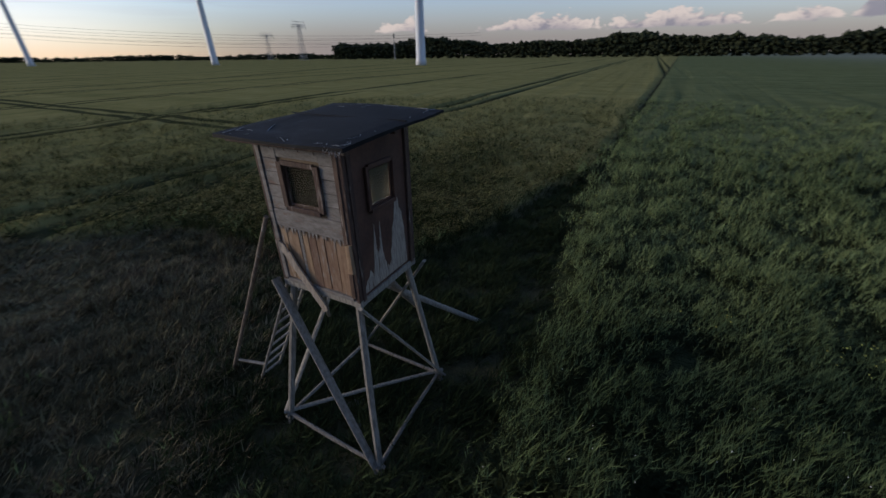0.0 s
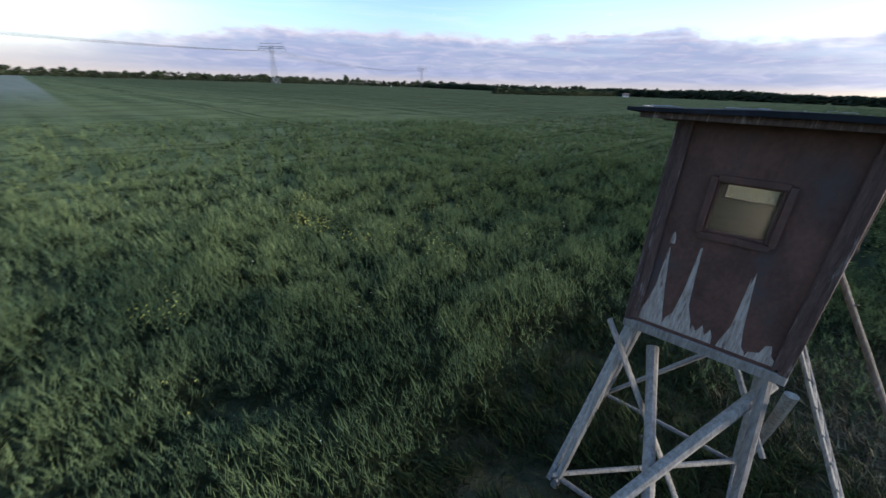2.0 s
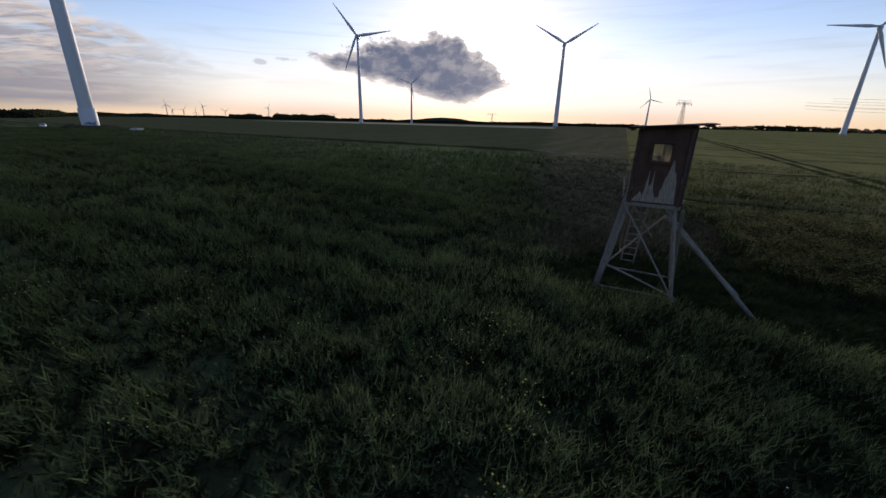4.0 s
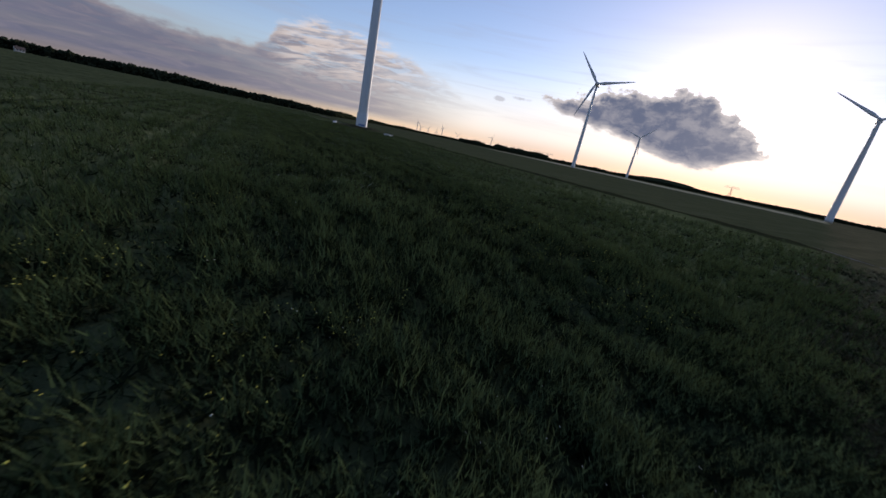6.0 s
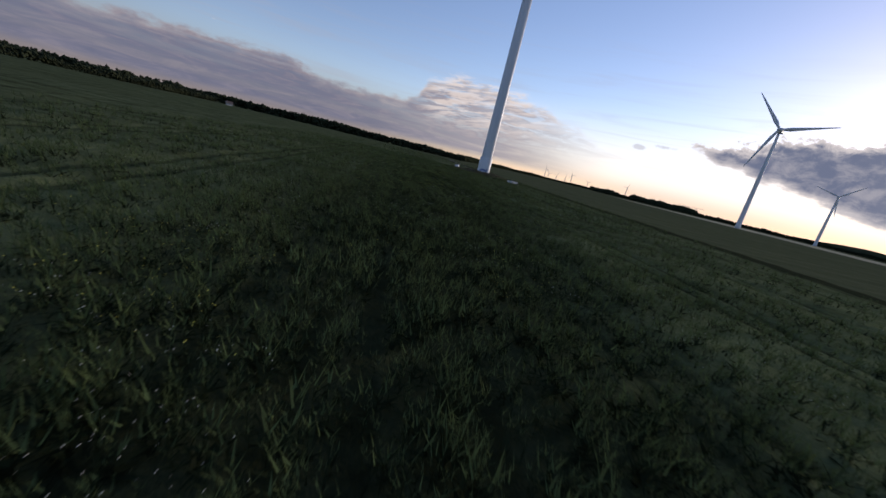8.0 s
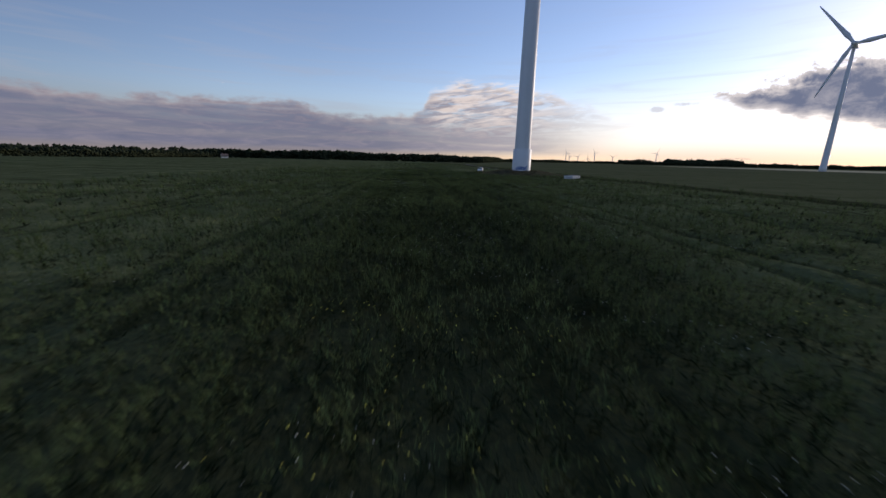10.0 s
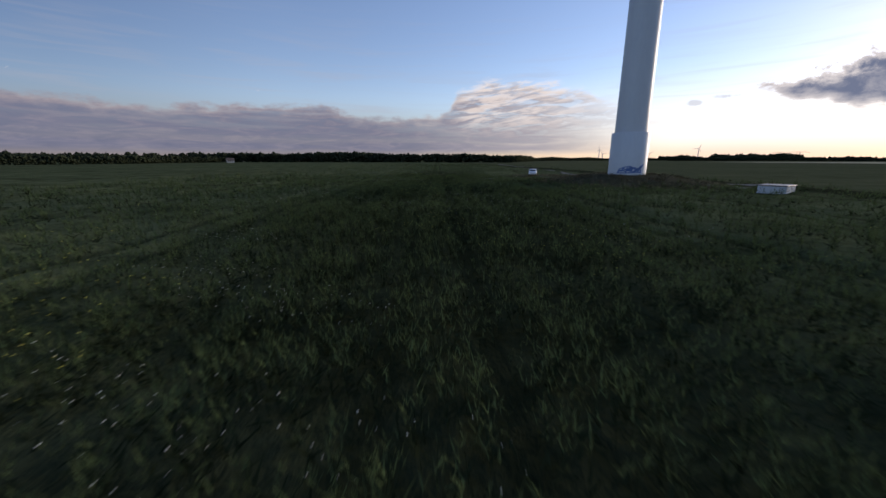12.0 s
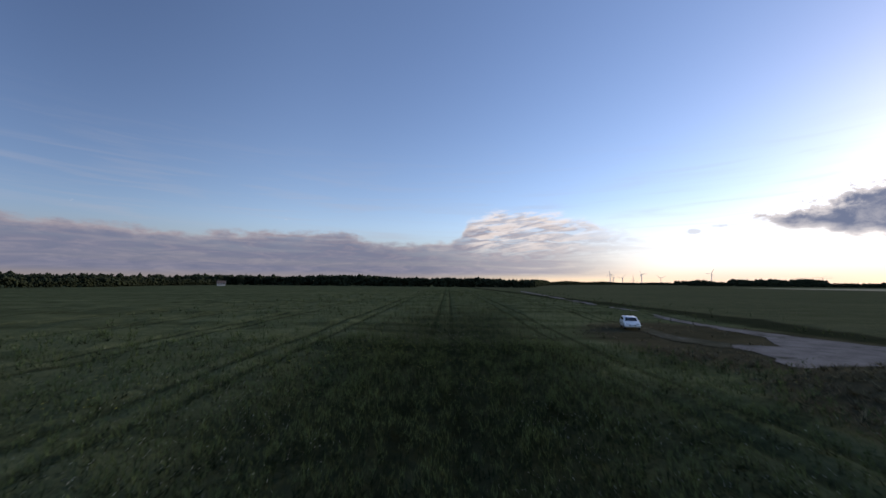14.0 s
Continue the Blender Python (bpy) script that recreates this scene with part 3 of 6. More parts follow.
    pad = g.calc("SQRT", g.calc("ADD", g.calc("MULTIPLY", px, px), g.calc("MULTIPLY", py, py)))
    mound = g.calc("MAXIMUM", mound, g.calc("SUBTRACT", 1.0, g.step(g.calc("ADD", pad, wob), 9.0, 12.5)))
    col = g.mix(mound, col, g.mix(tone, (0.03, 0.032, 0.018), (0.084, 0.074, 0.046)))
    # soil under the singly built plants, its colour darkened to stand for shade between stems
    soil_shade = g.add("ShaderNodeAttribute")
    soil_shade.attribute_name = "stem_shade"
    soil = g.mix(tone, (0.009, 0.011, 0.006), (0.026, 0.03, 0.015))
    col = g.mix(g.calc("MULTIPLY", soil_shade.outputs["Fac"], g.calc("SUBTRACT", 0.72, g.calc("MULTIPLY", strip, 0.2))), col, soil)
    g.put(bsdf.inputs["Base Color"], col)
    bsdf.inputs["Roughness"].default_value = 0.9
    bsdf.inputs["Specular IOR Level"].default_value = 0.0
    b = g.add("ShaderNodeBump")
    b.inputs["Strength"].default_value, b.inputs["Distance"].default_value = 0.8, 0.45
    g.put(b.inputs["Height"], g.calc("ADD", g.calc("ADD", mid, g.calc("MULTIPLY", small, 0.5)), g.calc("ADD", g.calc("MULTIPLY", rows, 0.4), g.calc("MULTIPLY", across, 0.5))))
    g.put(bsdf.inputs["Normal"], b.outputs[0])
    return m


M["ground"] = ground_material()


# ---------------------------------------------------------------- building blocks
def part(name, bm, mat, parent=None, label="", smooth=False):
    """Links a bmesh as one mesh object under a thing or under a part."""
    mesh = bpy.data.meshes.new(name)
    bm.normal_update()
    bm.to_mesh(mesh)
    bm.free()
    return mesh_part(name, mesh, mat, parent, label, smooth)


def mesh_part(name, mesh, mat, parent=None, label="", smooth=False):
    mesh.materials.clear()
    mesh.materials.append(M[mat])
    if smooth:
        mesh.polygons.foreach_set("use_smooth", [True] * len(mesh.polygons))
    ob = new(name, mesh)
    ob.parent = parent
    return tagged(ob, label=label)


def thing(name, m, label, category, group="", kind=""):
    ob = new(name)
    ob.matrix_world = m
    return tagged(ob, label, category, group, kind)


def numpy_mesh(name, verts, faces):
    """A mesh from arrays of vertices and of triangles or quads."""
    verts, faces = np.asarray(verts, np.float32), np.asarray(faces, np.int32)
    mesh = bpy.data.meshes.new(name)
    mesh.vertices.add(len(verts))
    mesh.vertices.foreach_set("co", verts.ravel())
    n, k = faces.shape
    mesh.loops.add(n * k)
    mesh.loops.foreach_set("vertex_index", faces.ravel())
    mesh.polygons.add(n)
    mesh.polygons.foreach_set("loop_start", np.arange(0, n * k, k, dtype=np.int32))
    mesh.update(calc_edges=True)
    return mesh


def box(bm, lo, hi, bevel=0.0, jitter=0.0):
    """A block between two corners, its edges eased and its corners a little off true."""
    lo, hi = Vector(lo), Vector(hi)
    made = bmesh.ops.create_cube(bm, size=1.0, matrix=Matrix.Translation((lo + hi) / 2) @ Matrix.Diagonal((*(hi - lo), 1)))
    verts = made["verts"]
    if bevel:
        edges = list({e for v in verts for e in v.link_edges})
        verts = bmesh.ops.bevel(bm, geom=edges, offset=bevel, segments=1, affect="EDGES")["verts"]
    if jitter:
        for v in verts:
            v.co += Vector([random.uniform(-jitter, jitter) for _ in range(3)])
    return bm


def tube(bm, p, q, r0, r1=None, seg=8, rings=5, bend=0.0, flat=1.0):
    """A pole from p to q, slightly crooked and knobbly; flat under 1 makes a plank of it."""
    p, q, r1 = Vector(p), Vector(q), r0 if r1 is None else r1
    turn = (q - p).to_track_quat("Z", "Y").to_matrix()
    loops = []
    off = Vector((random.uniform(-1, 1), random.uniform(-1, 1), 0)) * bend
    for k in range(rings + 1):
        f = k / rings
        mid = p.lerp(q, f) + turn @ (off * math.sin(f * math.pi))
        rad = (r0 + (r1 - r0) * f) * random.uniform(0.93, 1.07)
        loops.append([bm.verts.new(mid + turn @ Vector((math.cos(a) * rad, math.sin(a) * rad * flat, 0))) for a in (2 * math.pi * (i + 0.5) / seg for i in range(seg))])
    for a, b in zip(loops, loops[1:]):
        for i in range(seg):
            bm.faces.new((a[i], a[(i + 1) % seg], b[(i + 1) % seg], b[i]))
    bm.faces.new(loops[0][::-1])
    bm.faces.new(loops[-1])
    return bm


def turned(bm, profile, seg=32, cap=True):
    """A body of revolution about z from rows of (radius, z)."""
    loops = [[bm.verts.new((r * math.cos(2 * math.pi * i / seg), r * math.sin(2 * math.pi * i / seg), z)) for i in range(seg)] for r, z in profile]
    for a, b in zip(loops, loops[1:]):
        for i in range(seg):
            bm.faces.new((a[i], a[(i + 1) % seg], b[(i + 1) % seg], b[i]))
    if cap:
        bm.faces.new(loops[0][::-1])
        bm.faces.new(loops[-1])
    return bm


def prism(bm, outline, normal, depth):
    """A flat outline of 3D points, given thickness along normal."""
    n = Vector(normal) * depth
    a = [bm.verts.new(Vector(p)) for p in outline]
    b = [bm.verts.new(Vector(p) + n) for p in outline]
    bm.faces.new(a[::-1])
    bm.faces.new(b)
    for i in range(len(a)):
        j = (i + 1) % len(a)
        bm.faces.new((a[i], a[j], b[j], b[i]))
    bmesh.ops.recalc_face_normals(bm, faces=bm.faces)
    return bm


# ---------------------------------------------------------------- land
TURBINE = Vector((-43.1, -156.2, 1.45))
FLOWN = [(9, 4), (13.5, -1), (11, -3), (4.6, -9), (0, -19.5), (-2, -28), (-6, -48), (-11.3, -78), (-15.5, -110), (-18.7, -147), (-21, -175), (-26, -215), (-38, -330)]
GRAVEL = [(-41.8, -174.4), (-43.2, -175.5), (-45.9, -174.6), (-49.3, -179.5), (-50.1, -186.0), (-50.6, -197.0), (-50.9, -206.0), (-52.6, -219.0), (-56.0, -247.8), (-66.2, -334.8), (-68.6, -334.4), (-58.4, -248.2), (-54.4, -219.0), (-52.8, -208.0), (-52.6, -200.0), (-51.8, -189.0), (-52.1, -182.0), (-53.3, -178.0), (-54.4, -172.5), (-49.5, -168.2), (-46.6, -167.7), (-42.4, -167.1), (-39.7, -167.2), (-40.2, -169.2), (-41.4, -170.4), (-41.9, -172.6)]
LANE = [(-42.6, -186.5), (-41.6, -179.8), (-43.1, -175.6), (-41.0, -173.8), (-39.5, -177.2), (-40.6, -184.5)]


def ramp(v, lo, hi):
    f = np.clip((v - lo) / (hi - lo), 0, 1)
    return f * f * (3 - 2 * f)


def wave(x, y):
    return np.sin(x * 0.9 + 1.7 * np.sin(y * 0.31)) * 0.5 + np.sin(y * 0.53 + 2.1 * np.sin(x * 0.23 + 1)) * 0.5


def zones(x, y):
    """Shares of barley, fallow strip and mound at points of the plan."""
    w = wave(x, y) * 0.45
    veer = 0.042 * np.clip(y - 17, 0, 900)
    west = 1 - ramp(x + 0.3 * w - veer - 0.55 * (1 - ramp(y, 0, 9)), 1.5, 2.1)
    edge = 0.3 + 0.06 * x + 3.4 * ramp(x, -16.0, -9.0) + 10 * np.clip((x + 4.0) / 4.3, 0, 1) ** 3
    north = ramp(y + 0.5 * w - edge, -0.4, 0.4) * (1 - ramp(x + 0.3 * w - veer - 0.95 * ramp(y, 11, 17), 0.2, 0.8))
    south = 1 - ramp(y + 3 * w - 0.22 * x, -8, -1.8)
    r = np.hypot(x - TURBINE.x, y - TURBINE.y)
    pad = 1 - ramp(np.hypot(x + 44.3, (y + 177) * 0.72) + 1.5 * w, 9.0, 12.5)
    return west * north, west * (1 - north) * (1 - south), np.maximum(1 - ramp(r, 9.0, 12.5), pad)


def on_gravel(x, y, outline=GRAVEL):
    inside = np.zeros(np.shape(x), bool)
    pts = outline
    for (x0, y0), (x1, y1) in zip(pts, pts[1:] + pts[:1]):
        if y0 != y1:
            inside ^= ((y0 > y) != (y1 > y)) & (x < (x1 - x0) * (y - y0) / (y1 - y0) + x0)
    return inside


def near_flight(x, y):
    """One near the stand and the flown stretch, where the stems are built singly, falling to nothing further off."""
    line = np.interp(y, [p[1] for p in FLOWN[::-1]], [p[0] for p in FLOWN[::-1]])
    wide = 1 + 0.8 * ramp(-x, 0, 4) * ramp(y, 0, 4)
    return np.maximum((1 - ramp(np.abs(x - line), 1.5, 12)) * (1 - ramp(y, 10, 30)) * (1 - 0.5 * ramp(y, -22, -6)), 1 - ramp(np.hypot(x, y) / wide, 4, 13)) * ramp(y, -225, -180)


def worn_pair(u, y):
    """One worn pair of wheel ruts running south from the stand."""
    return (1 - ramp(np.abs(np.abs(u + 1.15) - 1.15), 0.2, 0.55)) * ramp(y, -44, -22) * (1 - ramp(y, -11, -7))


def canopy(x, y):
    """Height of the crop's closed canopy, or of the soil where no crop stands."""
    barley, strip, mound = zones(x, y)
    h = 0.42 + 0.07 * wave(x * 0.7, y * 0.6) + 0.07 * wave(y * 1.5, x * 1.9) + 0.05 * wave(x * 2.3 + y, y * 0.8)
    h = h * (1 - strip) + strip * (0.06 + 0.05 * wave(x * 1.3, y * 1.1)) + 0.06 * barley
    furrow = (1 - ramp(np.abs(x - 1.8 - 0.55 * (1 - ramp(y, 0, 9)) - 0.042 * np.clip(y - 17, 0, 900) - 0.1 * wave(y * 2, x)), 0.05, 0.3)) * ramp(y, 3, 5)
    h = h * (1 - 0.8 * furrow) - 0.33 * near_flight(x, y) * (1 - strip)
    u = 0.9976 * x - 0.0698 * y
    pair = (u + 97.9) % 10.0
    pair = np.minimum(pair, 10.0 - pair)
    rut = 1 - ramp(np.abs(pair - 0.9), 0.2, 0.55)
    rut = np.maximum(rut, (1 - ramp(np.abs(np.abs(y + 17.4 + 0.05 * (x - 10)) - 0.9), 0.2, 0.55)) * ramp(x, 3, 8))
    rut = np.maximum(rut, worn_pair(u, y))
    h = h * (1 - 0.32 * rut * (1 - barley) * (1 - strip))
    ub = (x + 0.008 * y + 15.6 + 96.0) % 24
    ub = np.minimum(ub, 24 - ub)
    h = h * (1 - 0.7 * barley * (1 - ramp(np.abs(ub - 1.25), 0.3, 0.7)))
    r = np.hypot(x - TURBINE.x, y - TURBINE.y)
    pad = 1 - ramp(np.hypot(x + 43.7, (y + 177.9) * 0.8), 14, 20)
    h = h * (1 - 0.9 * np.maximum(pad, mound))
    return h + 1.35 * (1 - ramp(r, 3.5, 13.0))


def spread(lo, hi, step, far, grow=1.25):
    """Grid lines: even between lo and hi, then ever wider out to far."""
    mid = list(np.arange(lo, hi + step * 0.5, step))
    d, left, right = step, [], []
    p = mid[0]
    q = mid[-1]
    while p > -far or q < far:
        d *= grow
        p, q = p - d, q + d
        left.append(max(p, -far))
        right.append(min(q, far))
    return np.array(sorted(set(left + mid + right)))


def build_ground():
    xs, ys = spread(-36, 24, 0.45, 4600), spread(-260, 34, 0.9, 4600)
    gx, gy = np.meshgrid(xs, ys)
    verts = np.stack([gx, gy, canopy(gx, gy)], -1).reshape(-1, 3)
    n, k = len(xs), len(ys)
    i = (np.arange(k - 1)[:, None] * n + np.arange(n - 1)[None]).ravel()
    faces = np.stack([i, i + 1, i + n + 1, i + n], -1)
    mesh = numpy_mesh("ground", verts, faces)
    mesh.attributes.new("stem_shade", "FLOAT", "POINT").data.foreach_set("value", near_flight(gx, gy).astype(np.float32).ravel())
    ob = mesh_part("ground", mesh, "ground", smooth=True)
    tagged(ob, "flat farmland of green crops, barley and a fallow strip", "field", kind="structure")


build_ground()


def build_gravel(outline, label, mat="gravel"):
    bm = bmesh.new()
    c = [bm.verts.new((x, y, 0.16)) for x, y in outline]
    f = bm.faces.new(c)
    bmesh.ops.triangulate(bm, faces=[f])
    bmesh.ops.subdivide_edges(bm, edges=bm.edges, cuts=3, use_grid_fill=True)
    for v in bm.verts:
        v.co.x += 0.5 * noise.noise(v.co * 0.6)
        v.co.y += 0.5 * noise.noise(v.co * 0.6 + Vector((7, 3, 0)))
        v.co.z = float(max(canopy(np.array(v.co.x), np.array(v.co.y)) + 0.03, 0.07)) + 0.012 * math.sin(v.co.x * 2 + v.co.y)
    ob = part("gravel_track", bm, mat, None, smooth=True)
    tagged(ob, label, "gravel track", kind="structure")


build_gravel(GRAVEL, "pale gravel track widening to a crane pad")
BEND = [(-51.4, -153.4), (-51.9, -150.2), (-52.6, -147.6), (-54.0, -148.0), (-53.3, -150.5), (-52.8, -153.7)]
SPUR = [(-47.9, -148.4), (-49.3, -145.4), (-50.2, -143.1), (-51.1, -143.5), (-50.2, -146.1), (-48.9, -148.7)]
build_gravel(BEND, "short pale gravel bend behind the transformer station")
build_gravel(SPUR, "narrow gravel spur to the transformer station")
SAND = [(-56.3, 6), (-56.6, -8), (-55.9, -19), (-57.0, -19.4), (-57.8, -8), (-57.6, 6)]
build_gravel(SAND, "narrow pale sandy track along the ditch")
build_gravel(LANE, "worn wheel lane with sparse gravel and weeds", "trodden")


# ---------------------------------------------------------------- hunting stand
stand = thing("hunting_stand", Matrix(), "weathered wooden raised hunting stand on crossed pole legs", "hunting stand")
Z0, XW, XE, YS, YN = 2.8, -0.66, 0.64, -0.61, 0.66


def roof_z(y):
    return 4.755 + (y + 0.87) * 0.0725


def stand_legs():
    for sx, sy, fx, fy in ((-1, -1, -0.9, -0.96), (1, -1, 0.965, -1.02), (1, 1, 0.895, 0.925), (-1, 1, -0.85, 0.965)):
        top = Vector((0.56 * sx, 0.55 * sy, Z0 + 0.02))
        joint = Vector((fx, fy, 0.22))
        part("leg", tube(bmesh.new(), joint + (joint - top) * 0.11, top, 0.052, 0.05, 8, 7, 0.012), "pole", stand)
    feet = {"sw": (-0.9, -0.96, 0.26), "se": (0.965, -1.02, 0.26), "ne": (0.895, 0.925, 0.26), "nw": (-0.85, 0.965, 0.26)}
    for a, b in (("sw", "se"), ("se", "ne"), ("ne", "nw"), ("nw", "sw"), ("sw", "ne")):
        p, q = Vector(feet[a]), Vector(feet[b])
        out = (q - p).normalized() * 0.09
        lift = Vector((0, 0, 0.06 if (a, b) == ("sw", "ne") else 0.0))
        part("ground_rail", tube(bmesh.new(), p - out + lift, q + out + lift, 0.034, 0.03, 7, 6, 0.015), "pole", stand)
    # crossed braces on the four sides
    for p, q, r in (((-0.79, -0.69, 2.79), (0.99, -1.09, 0.16), 0.062), ((0.7, -0.7, 2.76), (0.99, 0.99, 0.2), 0.042),
                    ((0.79, 0.74, 2.74), (-0.9, 1.04, 0.2), 0.045), ((-0.72, 0.86, 2.76), (-0.96, -1.0, 0.3), 0.05)):
        part("brace", tube(bmesh.new(), p, q, r, r * 0.9, 8, 6, 0.01, 0.55), "pole", stand)
    # two long props leaning in from the field side
    part("prop_pole", tube(bmesh.new(), (0.36, 0.42, 2.42), (-0.72, 2.9, -0.06), 0.06, 0.055, 10, 8, 0.015), "pole", stand, "long grey round prop pole")
    part("prop_pole", tube(bmesh.new(), (-0.66, 0.36, 2.5), (1.06, 3.02, -0.04), 0.062, 0.055, 10, 8, 0.015), "pole", stand, "long grey round prop pole")
    part("prop_pole", tube(bmesh.new(), (-0.05, -0.55, 2.72), (-0.88, 0.2, 1.5), 0.035, 0.03, 8, 5, 0.01), "pole", stand)
    # bearers under the cabin
    for y in (YS + 0.02, YN - 0.02):
        part("bearer", box(bmesh.new(), (XW - 0.03, y - 0.045, Z0 - 0.1), (XE + 0.03, y + 0.045, Z0), 0.008, 0.003), "pole", stand)
    for x in (XW + 0.02, XE - 0.02):
        part("bearer", box(bmesh.new(), (x - 0.045, YS + 0.07, Z0 - 0.098), (x + 0.045, YN - 0.07, Z0 - 0.003), 0.008, 0.003), "pole", stand)
    part("floor_deck", box(bmesh.new(), (XW + 0.03, YS + 0.03, Z0 + 0.004), (XE - 0.03, YN - 0.03, Z0 + 0.04), 0.004), "inside", stand)


stand_legs()


def wall_frame(name, at, axis, lo, hi, zlo, zhi, hole, label, mat, thick=0.03):
    """A wall sheet at x or y = at, with a window hole (lo, hi, z, z) cut through; the top follows the roof."""
    us, zs = (lo, hole[0], hole[1], hi), (zlo, hole[2], hole[3], zhi)
    bm = bmesh.new()
    side = []
    for d in (-thick / 2, thick / 2):
        side.append([[bm.verts.new((u, at + d, z) if axis == "y" else (at + d, u, z)) for u in us] for z in zs])
    for k, g in enumerate(side):
        for i in range(3):
            for j in range(3):
                if (i, j) != (1, 1):
                    bm.faces.new((g[i][j], g[i][j + 1], g[i + 1][j + 1], g[i + 1][j]))
    a, b = side
    rims = [[(0, 0), (0, 1), (0, 2), (0, 3), (1, 3), (2, 3), (3, 3), (3, 2), (3, 1), (3, 0), (2, 0), (1, 0)], [(1, 1), (1, 2), (2, 2), (2, 1)]]
    for rim in rims:
        for (i, j), (m, n) in zip(rim, rim[1:] + rim[:1]):
            bm.faces.new((a[i][j], a[m][n], b[m][n], b[i][j]))
    bmesh.ops.recalc_face_normals(bm, faces=bm.faces)
    for v in bm.verts:
        if v.co.z > zhi - 0.01:
            v.co.z = roof_z(v.co.y) - 0.005
    return part(name, bm, mat, stand, label)


def window(parent, at, axis, out, u0, u1, z0, z1, bar=0.05, mat="brown", sill=True, glass="glass"):
    """Frame bars, sill and a pane in a wall at x or y = at; out is the outward sign."""
    def bx(name, ulo, uhi, zlo, zhi, d0, d1, m, jitter=0.002):
        lo, hi = min(at + out * d0, at + out * d1), max(at + out * d0, at + out * d1)
        a, b = ((ulo, lo, zlo), (uhi, hi, zhi)) if axis == "y" else ((lo, ulo, zlo), (hi, uhi, zhi))
        return part(name, box(bmesh.new(), a, b, 0.004, jitter), m, parent)

    for ua, ub in ((u0 - bar, u0), (u1, u1 + bar)):
        bx("window_jamb", ua, ub, z0 - 0.02, z1 + 0.03, 0.012, 0.05, mat)
    bx("window_head", u0, u1, z1 - 0.004, z1 + 0.05, 0.013, 0.047, mat)
    bx("window_sill", u0 - 0.02, u1 + 0.02, z0 - 0.055, z0, 0.013, 0.062 if sill else 0.045, mat)
    # inner casement and pane
    for ua, ub, za, zb in ((u0, u0 + 0.025, z0, z1), (u1 - 0.025, u1, z0, z1), (u0 + 0.025, u1 - 0.025, z0, z0 + 0.025), (u0 + 0.025, u1 - 0.025, z1 - 0.025, z1)):
        bx("casement_bar", ua, ub, za, zb, -0.02, 0.01, mat, 0.0)
    pane = bx("pane", u0 + 0.02, u1 - 0.02, z0 + 0.02, z1 - 0.02, -0.008, -0.004, glass, 0.0)
    pane.visible_shadow = False


def ragged(u0, u1, z0, z1, teeth, at, axis):
    """An outline whose top edge is torn into spikes."""
    pts = [(u0, z0)] + [(u0 + (u1 - u0) * f, z0 + (z1 - z0) * h) for f, h in teeth] + [(u1, z0)]
    return [((u, at, z) if axis == "y" else (at, u, z)) for u, z in pts]


